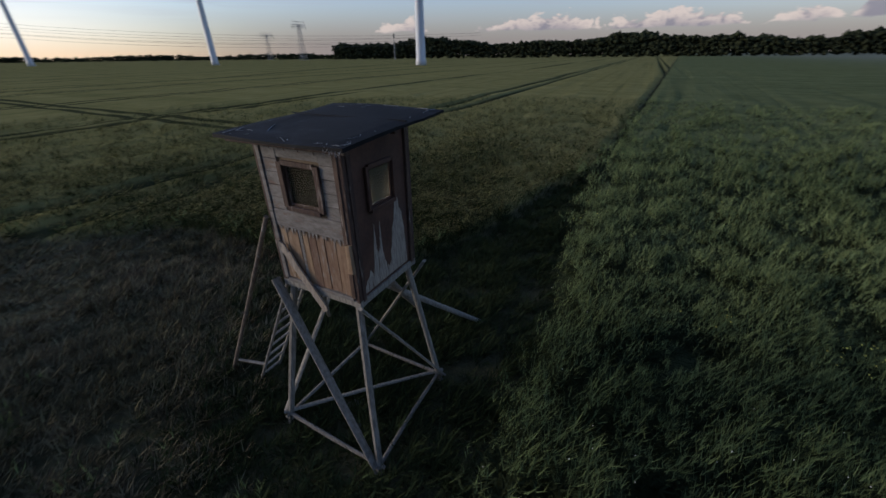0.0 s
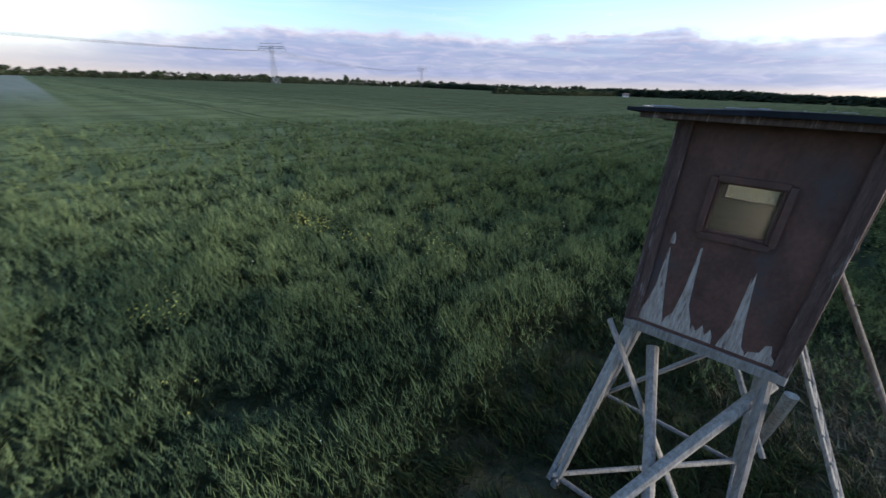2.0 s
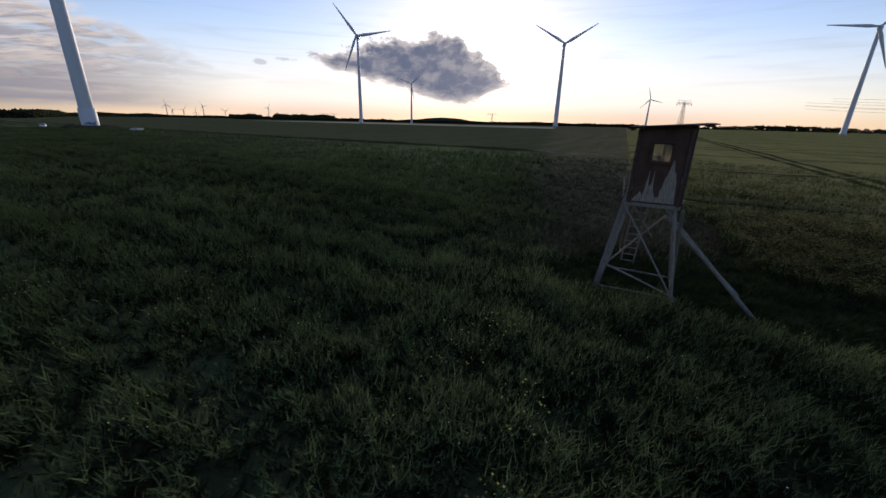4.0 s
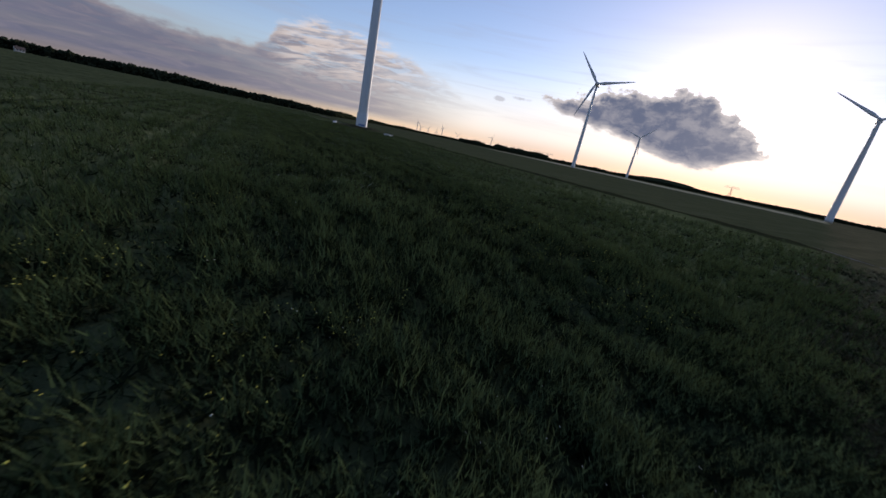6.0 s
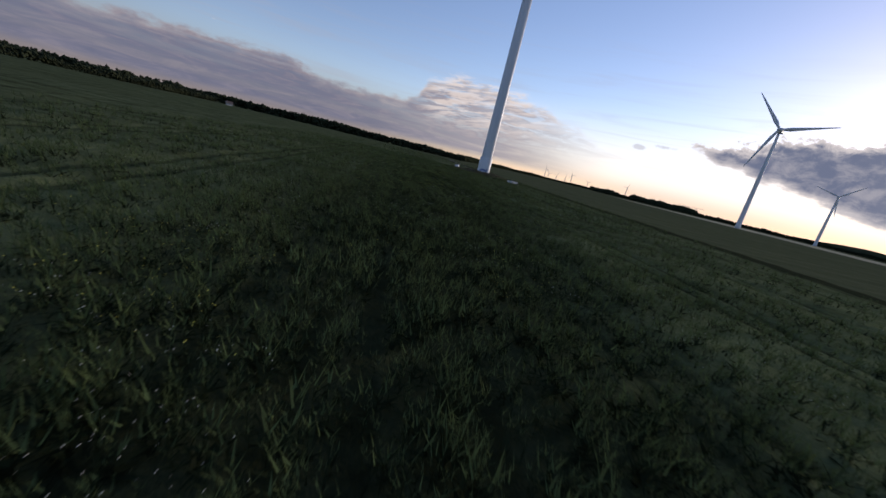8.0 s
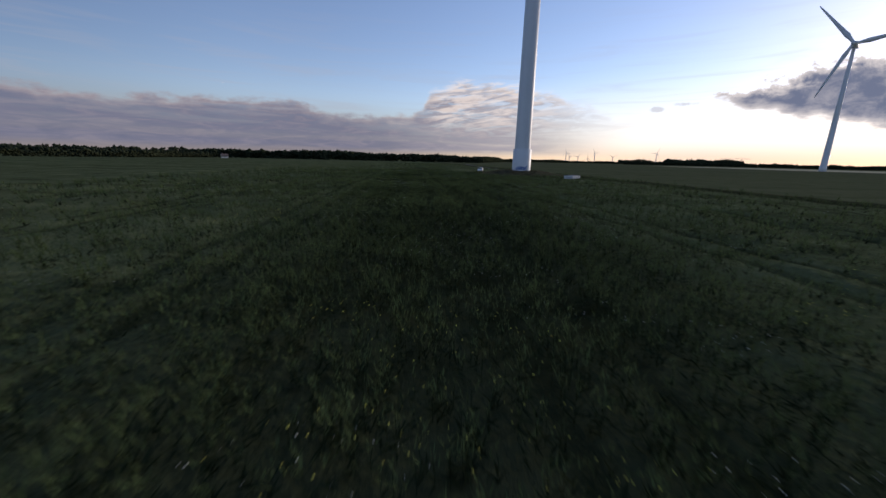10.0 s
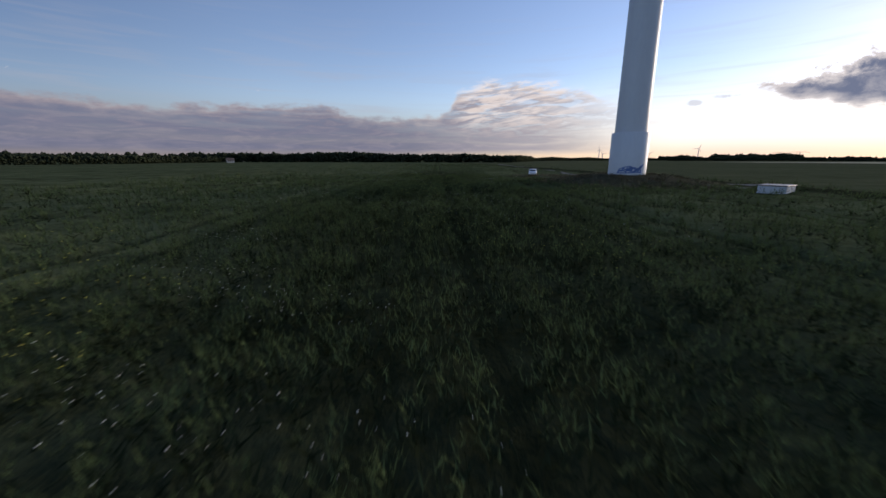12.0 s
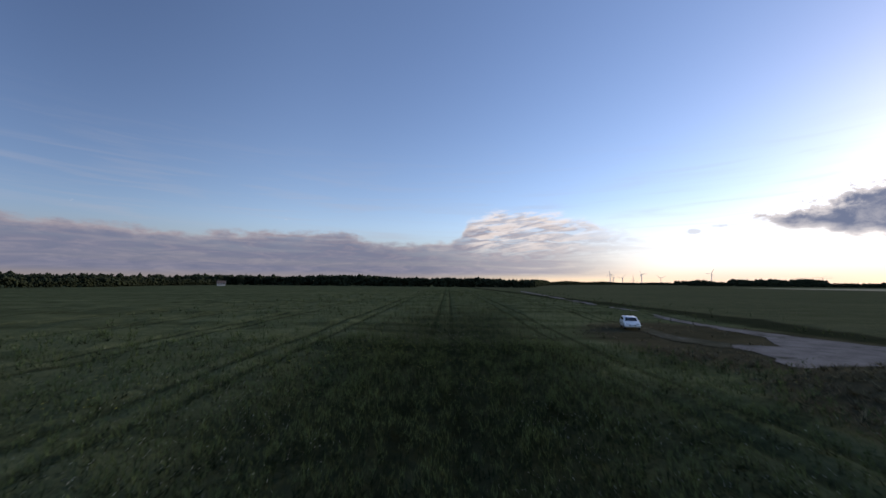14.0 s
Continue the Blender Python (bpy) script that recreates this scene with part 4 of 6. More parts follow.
def side_south():
    """Weathered side: grey boards round a window over raw split planks."""
    wall = wall_frame("wall_side", YS + 0.02, "y", XW + 0.07, XE - 0.07, Z0, 4.8, (-0.24, 0.25, 3.95, 4.45), "weathered plank side with bare orange boards below the window", "inside")
    f = YS
    for ua, ub in ((-0.555, -0.32), (0.33, 0.555)):
        z = 3.87
        while z < 4.66:
            h = min(0.158, roof_z(f) - 0.03 - z)
            part("board", box(bmesh.new(), (ua, f - 0.022, z + 0.003), (ub, f + 0.002, z + h - 0.003), 0.004, 0.002), "grey_board", wall)
            z += 0.158
    part("board", box(bmesh.new(), (-0.32, f - 0.018, 4.53), (0.33, f + 0.002, roof_z(f) - 0.02), 0.004, 0.002), "grey_board", wall)
    part("board", box(bmesh.new(), (-0.56, f - 0.026, 3.63), (0.56, f + 0.002, 3.866), 0.006, 0.003), "grey_board", wall)
    u, widths = -0.555, (0.14, 0.2, 0.06, 0.1, 0.13, 0.14, 0.17, 0.17)
    for k, w in enumerate(widths):
        top = 3.635 + random.uniform(-0.03, 0.02)
        bm = box(bmesh.new(), (u + 0.006, f - 0.02, Z0 + 0.05 + random.uniform(0, 0.03)), (u + w - 0.004, f + 0.002, top), 0.004, 0.006)
        part("plank", bm, "grey_board" if k == 2 else "raw_board", wall)
        u += w
    # torn splinters hanging from the middle board
    for k in range(16):
        x = -0.53 + k * 0.07 + random.uniform(-0.02, 0.02)
        d = random.uniform(0.04, 0.11)
        part("splinter", prism(bmesh.new(), [(x, f - 0.026, 3.64), (x + 0.05, f - 0.026, 3.64), (x + random.uniform(0.01, 0.04), f - 0.026, 3.64 - d)], (0, -1, 0), 0.004), "grey_board", wall)
    for k in range(14):
        x = -0.52 + k * 0.078 + random.uniform(-0.02, 0.02)
        d = random.uniform(0.06, 0.16)
        z = roof_z(f) - 0.03
        part("splinter", prism(bmesh.new(), [(x, f - 0.022, z), (x + 0.06, f - 0.022, z), (x + random.uniform(0.01, 0.05), f - 0.022, z - d)], (0, -1, 0), 0.004), "brown" if k % 3 else "grey_board", wall)
    # a loose grey plank hanging across, and one raw board standing proud
    askew = [(-0.56, f - 0.045, 3.42), (-0.52, f - 0.045, 3.34), (-0.56, f - 0.045, 3.3), (-0.44, f - 0.05, 3.16), (-0.42, f - 0.05, 3.1), (0.06, f - 0.07, 2.5), (0.13, f - 0.07, 2.54), (0.12, f - 0.07, 2.6), (-0.3, f - 0.05, 3.14), (-0.38, f - 0.05, 3.3), (-0.42, f - 0.05, 3.28), (-0.46, f - 0.045, 3.38)]
    part("loose_plank", prism(bmesh.new(), askew, (0, -1, 0), 0.022), "bare", wall, "loose pale grey plank hanging askew")
    part("loose_plank", box(bmesh.new(), (0.575, f - 0.07, 3.22), (0.65, f - 0.03, 3.6), 0.004, 0.012), "raw_board", wall, "split orange board standing proud")
    part("sill_rail", box(bmesh.new(), (-0.57, f - 0.035, Z0 - 0.012), (0.57, f + 0.003, Z0 + 0.045), 0.005, 0.002), "grey_board", wall)
    window(wall, f, "y", -1, -0.24, 0.25, 3.95, 4.45, 0.075, "brown", True, "hazy_glass")
    return wall


side_south()


def side_west():
    """Entrance side: narrow fixed window left, the door with its window right."""
    f = XW
    wall = wall_frame("entrance_side", f + 0.02, "x", 0.16, YN - 0.05, Z0, 4.8, (0.335, 0.555, 4.0, 4.44), "brown stained entrance side with a narrow window", "inside")
    part("panel", box(bmesh.new(), (f - 0.014, 0.2, 4.5), (f + 0.004, 0.6, roof_z(0.4) - 0.02), 0.004, 0.002), "panel", wall)
    z = Z0 + 0.01
    for h in (0.31, 0.17, 0.2, 0.16, 0.28):
        part("board", box(bmesh.new(), (f - 0.014, 0.235, z + 0.001), (f + 0.004, 0.595, z + h - 0.001), 0.0015, 0.001), "panel", wall)
        z += h
    part("board", box(bmesh.new(), (f - 0.012, 0.21, 3.966), (f + 0.003, 0.285, 4.499), 0.002, 0.001), "panel", wall)
    part("panel", box(bmesh.new(), (f - 0.016, 0.22, 3.93), (f + 0.004, 0.6, 3.965), 0.003, 0.001), "door_board", wall)
    window(wall, f, "x", -1, 0.335, 0.555, 4.0, 4.44, 0.055, "door_board")
    part("door_post", box(bmesh.new(), (f - 0.032, 0.145, Z0), (f + 0.03, 0.215, roof_z(0.18) - 0.02), 0.006, 0.003), "brown", wall)
    part("door_jamb", box(bmesh.new(), (f - 0.024, -0.592, Z0), (f + 0.03, -0.494, 4.63), 0.005, 0.002), "brown", wall)
    part("lintel", box(bmesh.new(), (f - 0.03, -0.56, 4.63), (f + 0.02, 0.14, roof_z(-0.2) - 0.02), 0.006, 0.003), "brown", wall)
    door = wall_frame("door", f + 0.012, "x", -0.49, 0.135, Z0 + 0.005, 4.62, (-0.385, 0.065, 3.98, 4.44), "closed plank door with a window and rusty latch", "brown", 0.028)
    part("door_panel", box(bmesh.new(), (f - 0.016, -0.47, 4.475), (f - 0.003, 0.125, 4.61), 0.004, 0.002), "panel", door)
    ys = (0.12, 0.0, -0.03, -0.235, -0.27, -0.48)
    for a, b in ((0.115, -0.02), (-0.045, -0.22), (-0.25, -0.47)):
        bm = bmesh.new()
        top = 3.93 if a < 0.1 else 3.45
        outline = [(f - 0.003, a, Z0 + 0.02), (f - 0.003, b, Z0 + 0.015)]
        for k in range(1, 7):
            outline.append((f - 0.003, b + 0.018 * math.sin(k * 1.7 + b * 9), Z0 + 0.02 + (top - Z0) * k / 7))
        outline += [(f - 0.003, b, top), (f - 0.003, a, top)]
        for k in range(6, 0, -1):
            outline.append((f - 0.003, a - 0.012 * math.sin(k * 1.3 + a * 7), Z0 + 0.02 + (top - Z0) * k / 7))
        part("door_plank", prism(bm, outline, (-1, 0, 0), 0.02), "panel", door)
    part("door_plank", box(bmesh.new(), (f - 0.023, -0.02, 3.47), (f - 0.003, 0.1, 3.93), 0.004, 0.003), "panel", door)
    # torn veneer over the door's window and at the foot of the narrow one
    for k in range(34):
        y, z = random.uniform(-0.44, 0.1), random.uniform(4.49, 4.6)
        if k > 23:
            y, z = random.uniform(0.26, 0.56), random.uniform(3.78, 3.9)
        w, l = random.uniform(0.004, 0.012), random.uniform(0.02, 0.06)
        flake = [(f - 0.0165, y - w, z), (f - 0.0165, y + w * 0.4, z + l * 0.2), (f - 0.0165, y + w, z - l * 0.3), (f - 0.0165, y + random.uniform(-w, w), z - l)]
        part("veneer_flake", prism(bmesh.new(), flake, (-1, 0, 0), 0.003), "bare", door if k < 24 else wall)
    for y, z0, z1 in ((-0.032, 2.84, 3.5), (-0.236, 3.0, 3.6)):
        part("split_strip", tube(bmesh.new(), (f - 0.012, y, z0), (f - 0.012, y + 0.02, z1), 0.014, 0.009, 6, 6, 0.02, 0.5), "bare", door)
    window(door, f, "x", -1, -0.385, 0.065, 3.98, 4.44, 0.06, "door_board")
    latch = part("latch", box(bmesh.new(), (f - 0.05, 0.03, 3.77), (f - 0.03, 0.15, 3.81), 0.004), "rust", door, "rusty sliding bolt")
    part("latch_ring", tube(bmesh.new(), (f - 0.05, 0.085, 3.77), (f - 0.045, 0.075, 3.62), 0.012, 0.01, 8, 4), "rust", latch)
    part("latch_plate", box(bmesh.new(), (f - 0.034, 0.045, 3.5), (f - 0.022, 0.125, 3.75), 0.003), "brown", door)


side_west()


def dark_side(name, at, axis, out, lo, hi, hole, patches, label):
    """A dark painted side whose paint has peeled off in spikes from the foot up."""
    wall = wall_frame(name, at - out * 0.015, axis, lo, hi, Z0, 4.8, hole, label, "tar")
    normal = (0, out, 0) if axis == "y" else (out, 0, 0)
    for u0, u1, z0, z1, teeth in patches:
        part("bare_patch", prism(bmesh.new(), ragged(u0, u1, z0, z1, teeth, at + out * 0.0005, axis), normal, 0.003), "bare", wall)
    return wall


north = dark_side("wall_side", YN, "y", 1, XW + 0.07, XE - 0.07, (-0.21, 0.25, 3.905, 4.36), [
    (0.33, 0.56, 2.84, 3.68, ((0.02, 0.1), (0.1, 0.2), (0.3, 0.55), (0.5, 1.0), (0.56, 0.98), (0.62, 0.5), (0.8, 0.24), (0.97, 0.1))),
    (0.08, 0.34, 2.84, 3.75, ((0.02, 0.06), (0.1, 0.18), (0.3, 0.34), (0.38, 0.62), (0.46, 1.0), (0.52, 0.98), (0.6, 0.5), (0.72, 0.2), (0.9, 0.12))),
    (-0.1, 0.09, 2.84, 3.0, ((0.05, 0.5), (0.2, 0.9), (0.35, 0.4), (0.55, 1.0), (0.75, 0.5), (0.95, 0.8))),
    (-0.36, -0.14, 2.84, 3.66, ((0.05, 0.05), (0.2, 0.1), (0.34, 0.3), (0.6, 0.9), (0.64, 1.0), (0.68, 0.8), (0.72, 0.92), (0.76, 0.3), (0.95, 0.08))),
    (-0.57, -0.36, 2.84, 3.03, ((0.06, 0.3), (0.2, 0.5), (0.3, 1.0), (0.5, 0.9), (0.6, 0.45), (0.95, 0.3))),
    (0.42, 0.47, 3.72, 3.84, ((0.1, 0.5), (0.4, 1.0), (0.8, 0.8))),
], "dark brown painted side with pale peeled spikes")
window(north, YN, "y", 1, -0.21, 0.25, 3.905, 4.36, 0.05, "tar", True, "hazy_glass")
east = dark_side("wall_side", XE, "x", 1, YS + 0.07, YN - 0.07, (-0.235, 0.235, 3.92, 4.4), [
    (0.1, 0.5, 2.84, 4.0, ((0.02, 0.1), (0.05, 0.3), (0.12, 0.34), (0.2, 0.56), (0.3, 0.62), (0.42, 0.8), (0.52, 1.0), (0.6, 0.97), (0.68, 0.76), (0.8, 0.7), (0.9, 0.5), (0.97, 0.2))),
    (-0.3, 0.02, 2.84, 3.7, ((0.03, 0.2), (0.14, 0.36), (0.2, 0.62), (0.28, 0.84), (0.33, 1.0), (0.38, 0.58), (0.48, 0.5), (0.58, 0.56), (0.68, 0.95), (0.71, 1.0), (0.75, 0.5), (0.85, 0.32), (0.95, 0.25))),
    (-0.52, -0.29, 2.84, 3.12, ((0.04, 0.2), (0.2, 0.3), (0.35, 0.55), (0.6, 0.7), (0.75, 1.0), (0.95, 0.7))),
    (0.02, 0.11, 2.84, 3.04, ((0.1, 0.9), (0.5, 0.6), (0.9, 1.0))),
], "dark brown painted side with broad pale peeled patches")
window(east, XE, "x", 1, -0.235, 0.235, 3.92, 4.4, 0.05, "tar", True, "dusty_glass")


def corner_posts():
    for x, y, m in ((XW, YS, "grey_board"), (XW, YN, "brown"), (XE, YS, "brown"), (XE, YN, "brown")):
        sx, sy = (1 if x > 0 else -1), (1 if y > 0 else -1)
        for dx, dy in ((-0.01 * sx, -0.01 * sy), (-0.065 * sx, 0.004 * sy), (0.004 * sx, -0.065 * sy)):
            cx, cy = x + dx, y + dy
            bm = box(bmesh.new(), (cx - 0.034, cy - 0.034, Z0 - 0.03 + abs(dx)), (cx + 0.034, cy + 0.034, roof_z(cy) - 0.012 - abs(dy)), 0.006, 0.004)
            part("corner_batten", bm, "grey_board" if abs(dx) > 0.05 and m != "brown" else "brown", stand)


corner_posts()


def stand_roof():
    bm = bmesh.new()
    rows = []
    xs, ys = np.linspace(-0.93, 0.96, 12), np.linspace(-0.9, 1.06, 12)
    for top in (0.035, 0.0):
        grid = []
        for y in ys:
            grid.append([bm.verts.new((x + 0.03 * (y > 0.5) * (x > 0) - 0.02 * (y < 0), y + 0.045 * (1 - (x + 0.93) / 1.9) * (y > 0), roof_z(y) + top + 0.012 * math.sin(x * 3 + y * 2) * (1 if top else 0.4) - (0.012 if abs(x) > 0.9 or abs(y - 0.08) > 0.95 else 0))) for x in xs])
        rows.append(grid)
    up, low = rows
    n = len(xs)
    for j in range(n - 1):
        for i in range(n - 1):
            bm.faces.new((up[j][i], up[j][i + 1], up[j + 1][i + 1], up[j + 1][i]))
            bm.faces.new((low[j][i], low[j + 1][i], low[j + 1][i + 1], low[j][i + 1]))
    for i in range(n - 1):
        for a, b, c, d in ((up[0][i], low[0][i], low[0][i + 1], up[0][i + 1]), (up[-1][i + 1], low[-1][i + 1], low[-1][i], up[-1][i]),
                           (up[i + 1][0], low[i + 1][0], low[i][0], up[i][0]), (up[i][-1], low[i][-1], low[i + 1][-1], up[i + 1][-1])):
            bm.faces.new((a, b, c, d))
    roof = part("roof", bm, "felt", stand, "flat roof of dark torn roofing felt")
    # scuffed and torn spots along the edges, nails and battens
    spots = [(-0.5, -0.45, 0.36, 0.011, -56), (-0.78, -0.66, 0.16, 0.012, -70), (-0.8, -0.78, 0.2, 0.01, -80), (-0.12, 0.84, 0.16, 0.008, 80), (0.05, -0.8, 0.22, 0.008, -30), (0.9, -0.8, 0.1, 0.014, 60), (0.84, -0.87, 0.09, 0.012, 5), (0.86, 0.92, 0.16, 0.014, 70), (-0.62, -0.66, 0.12, 0.01, -8), (0.2, 0.99, 0.26, 0.008, 0), (0.72, 0.97, 0.2, 0.016, -6), (-0.52, 0.8, 0.12, 0.009, -10)]
    for k in range(18):
        along, inset = random.uniform(-0.85, 0.9), abs(random.gauss(0, 0.07))
        x, y = ((along, -0.86 + inset), (along, 1.0 - inset), (-0.88 + inset, along), (0.91 - inset, along))[k % 4]
        spots.append((x, y, random.uniform(0.015, 0.11), random.uniform(0.002, 0.008), random.uniform(-40, 40) + (90 if k % 4 > 1 else 0)))
    for x, y, l, w, a in spots:
        ripple = 0.012 * math.sin(x * 3 + y * 2)
        p = Vector((x, y, roof_z(y) + 0.036 + ripple))
        d = Vector((math.cos(radians(a)), math.sin(radians(a)), 0.07 * math.sin(radians(a)))) * l / 2
        part("felt_tear", tube(bmesh.new(), p - d, p + d, w * 0.4, w * 0.7, 5, 3, 0.006, 0.6), "felt_patch", roof)
    for k in range(9):
        x, y = random.choice(((random.uniform(-0.85, 0.9), -0.83), (0.86, random.uniform(-0.8, 0.9))))
        part("roofing_nail", turned(bmesh.new(), [(0.006, roof_z(y) + 0.03), (0.006, roof_z(y) + 0.043), (0.002, roof_z(y) + 0.045)], 6), "felt_patch", roof).location = (x, y, 0)
    part("felt_seam", box(bmesh.new(), (-0.9, 0.235, roof_z(0.25) + 0.03), (0.93, 0.262, roof_z(0.25) + 0.045), 0.004, 0.003), "felt", roof, "raised lap of two felt sheets")
    for k in range(13):
        x = 0.93 - 0.02 * k + random.uniform(-0.01, 0.01)
        part("felt_shred", tube(bmesh.new(), (x, -0.89, roof_z(-0.89) + 0.03), (x + random.uniform(-0.03, 0.03), -0.915, roof_z(-0.89) - random.uniform(0.01, 0.06)), 0.004, 0.002, 5, 2, 0.003, 0.5), "felt_patch", roof)
    for y in (-0.8, 0.06, 0.96):
        part("rafter", box(bmesh.new(), (-0.86, y - 0.03, roof_z(y) - 0.062), (0.9, y + 0.03, roof_z(y) - 0.002), 0.005, 0.003), "brown", roof)


stand_roof()


def stand_ladder():
    top_l, top_r = Vector((-0.71, -0.02, 2.9)), Vector((-0.71, -0.43, 2.9))
    run = Vector((-1.5, -0.13, -2.92))
    ladder = part("ladder", tube(bmesh.new(), top_l + run, top_l, 0.034, 0.031, 8, 6, 0.01, 0.8), "pole", stand, "grey wooden ladder up to the door")
    part("ladder_rail", tube(bmesh.new(), top_r + run, top_r, 0.034, 0.031, 8, 6, 0.01, 0.8), "pole", ladder)
    for k in range(10):
        f = 0.05 + k * 0.097
        p, q = top_l + run * f, top_r + run * f
        side = (q - p).normalized() * 0.03
        part("rung", tube(bmesh.new(), p - side, q + side, 0.026, 0.026, 7, 2, 0.0, 0.7), "pole", ladder)
    rail = part("handrail_pole", tube(bmesh.new(), (-2.92, -0.66, -0.05), (-0.7, -0.66, 3.73), 0.034, 0.03, 9, 14, 0.09), "pole_brown", stand, "crooked barked handrail pole")
    for k in range(5):
        p = Vector((-2.92, -0.66, -0.05)).lerp(Vector((-0.7, -0.66, 3.73)), 0.15 + 0.17 * k)
        part("branch_stub", tube(bmesh.new(), p, p + Vector((random.uniform(-0.06, 0.06), random.uniform(-0.07, 0.07), 0.04)), 0.016, 0.01, 6, 2), "pole_brown", rail)
    part("ladder_stay", tube(bmesh.new(), (-1.95, -0.52, 0.5), (-2.55, -0.64, 0.46), 0.03, 0.028, 6, 3, 0.0, 0.5), "pole", ladder)


stand_ladder()


def inside_bench():
    bench = thing("seat_bench", pose(0.05, 0.1, Z0 + 0.04), "rough board bench inside the cabin", "bench")
    part("seat", box(bmesh.new(), (-0.4, 0.1, 0.42), (0.45, 0.42, 0.46), 0.006), "inside", bench)
    for x in (-0.32, 0.37):
        part("leg", box(bmesh.new(), (x - 0.025, 0.15, 0.0), (x + 0.025, 0.37, 0.42), 0.004), "inside", bench)


inside_bench()

stick = thing("wooden_stake", pose(-16.4, -1.45, 0.0), "grey leaning wooden stake among weeds", "stake")
part("shaft", tube(bmesh.new(), (0.15, 0.05, -0.1), (-0.18, -0.1, 1.52), 0.05, 0.055, 7, 4, 0.03), "pole", stick)


def stone_heap():
    for k in range(5):
        bm = bmesh.new()
        bmesh.ops.create_icosphere(bm, subdivisions=2, radius=random.uniform(0.06, 0.11))
        for v in bm.verts:
            v.co *= 1 + 0.35 * (noise.noise(v.co * 6 + Vector((k * 5, 0, 0))))
            v.co.z *= 0.6
        ob = part("field_stone", bm, "stone", None, smooth=True)
        ob.location = (random.uniform(-0.4, 0.6), random.uniform(-0.8, -0.1), 0.06 + 0.01 * k)
        tagged(ob, "grey rounded field stone lying under the stand", "stone", "stones under the stand")


stone_heap()


# ---------------------------------------------------------------- wind turbines
def wind_turbine(m, height, r_base, r_top, blade, turn, spin, label, sleeve=0.0):
    """Tower, nacelle, hub and three blades; turn: where the rotor faces, clockwise from north."""
    top = thing("wind_turbine", m, label, "wind turbine", "wind farm")
    if sleeve:
        part("tower", turned(bmesh.new(), [(r_base * 0.88, 0.0), (r_base * 0.86, sleeve + 0.05), (r_base * 0.84, sleeve + 3), (r_top, height)], 64), "tower", top, smooth=True)
        bm = turned(bmesh.new(), [(r_base, -0.4), (r_base, sleeve - 0.05), (r_base - 0.05, sleeve), (r_base * 0.88, sleeve + 0.02)], 64, False)
        foot = part("base_sleeve", bm, "tower", top, "wide white foot with blue graffiti", True)
        graffiti(foot, r_base)
    else:
        part("tower", turned(bmesh.new(), [(r_base, -0.3), (r_base, height * 0.03), (r_base * 0.9, height * 0.035), (r_base * 0.72, height * 0.5), (r_top, height)], 24), "tower", top, smooth=True)
    yaw = Matrix.Rotation(-radians(turn), 4, "Z")
    s = blade / 35.0
    bm = box(bmesh.new(), (-1.7 * s, -6.0 * s, -1.6 * s), (1.7 * s, 2.6 * s, 1.9 * s), 0.5 * s)
    bm.transform(Matrix.Translation((0, 0, height)) @ yaw)
    part("nacelle", bm, "tower", top)
    bm = turned(bmesh.new(), [(1.5 * s, 0.0), (1.55 * s, 1.2 * s), (1.1 * s, 2.4 * s), (0.2 * s, 3.0 * s)], 16)
    bm.transform(Matrix.Translation((0, 0, height)) @ yaw @ Matrix.Translation((0, 2.6 * s, 0.2 * s)) @ Matrix.Rotation(-math.pi / 2, 4, "X"))
    hub = part("hub", bm, "tower", top, smooth=True)
    for k in range(3):
        bm = bmesh.new()
        loops = []
        for f, chord, thick in ((0.02, 0.05, 0.05), (0.08, 0.055, 0.045), (0.2, 0.085, 0.03), (0.5, 0.055, 0.016), (0.8, 0.034, 0.009), (0.97, 0.018, 0.005), (1.0, 0.004, 0.003)):
            tw = radians(18 * (1 - f))
            ring = []
            for i in range(8):
                a = 2 * math.pi * i / 8
                x, y = math.cos(a) * chord * 0.5 - chord * 0.12, math.sin(a) * thick * 0.5
                ring.append(bm.verts.new(Vector((x * math.cos(tw) - y * math.sin(tw), x * math.sin(tw) + y * math.cos(tw), f)) * blade))
            loops.append(ring)
        for a, b in zip(loops, loops[1:]):
            for i in range(8):
                bm.faces.new((a[i], a[(i + 1) % 8], b[(i + 1) % 8], b[i]))
        bm.faces.new(loops[-1])
        bm.transform(Matrix.Translation((0, 0, height)) @ yaw @ Matrix.Translation((0, 4.0 * s, 0.2 * s)) @ Matrix.Rotation(radians(spin + 120 * k), 4, "Y"))
        part("blade", bm, "tower", hub, smooth=True)
    return top


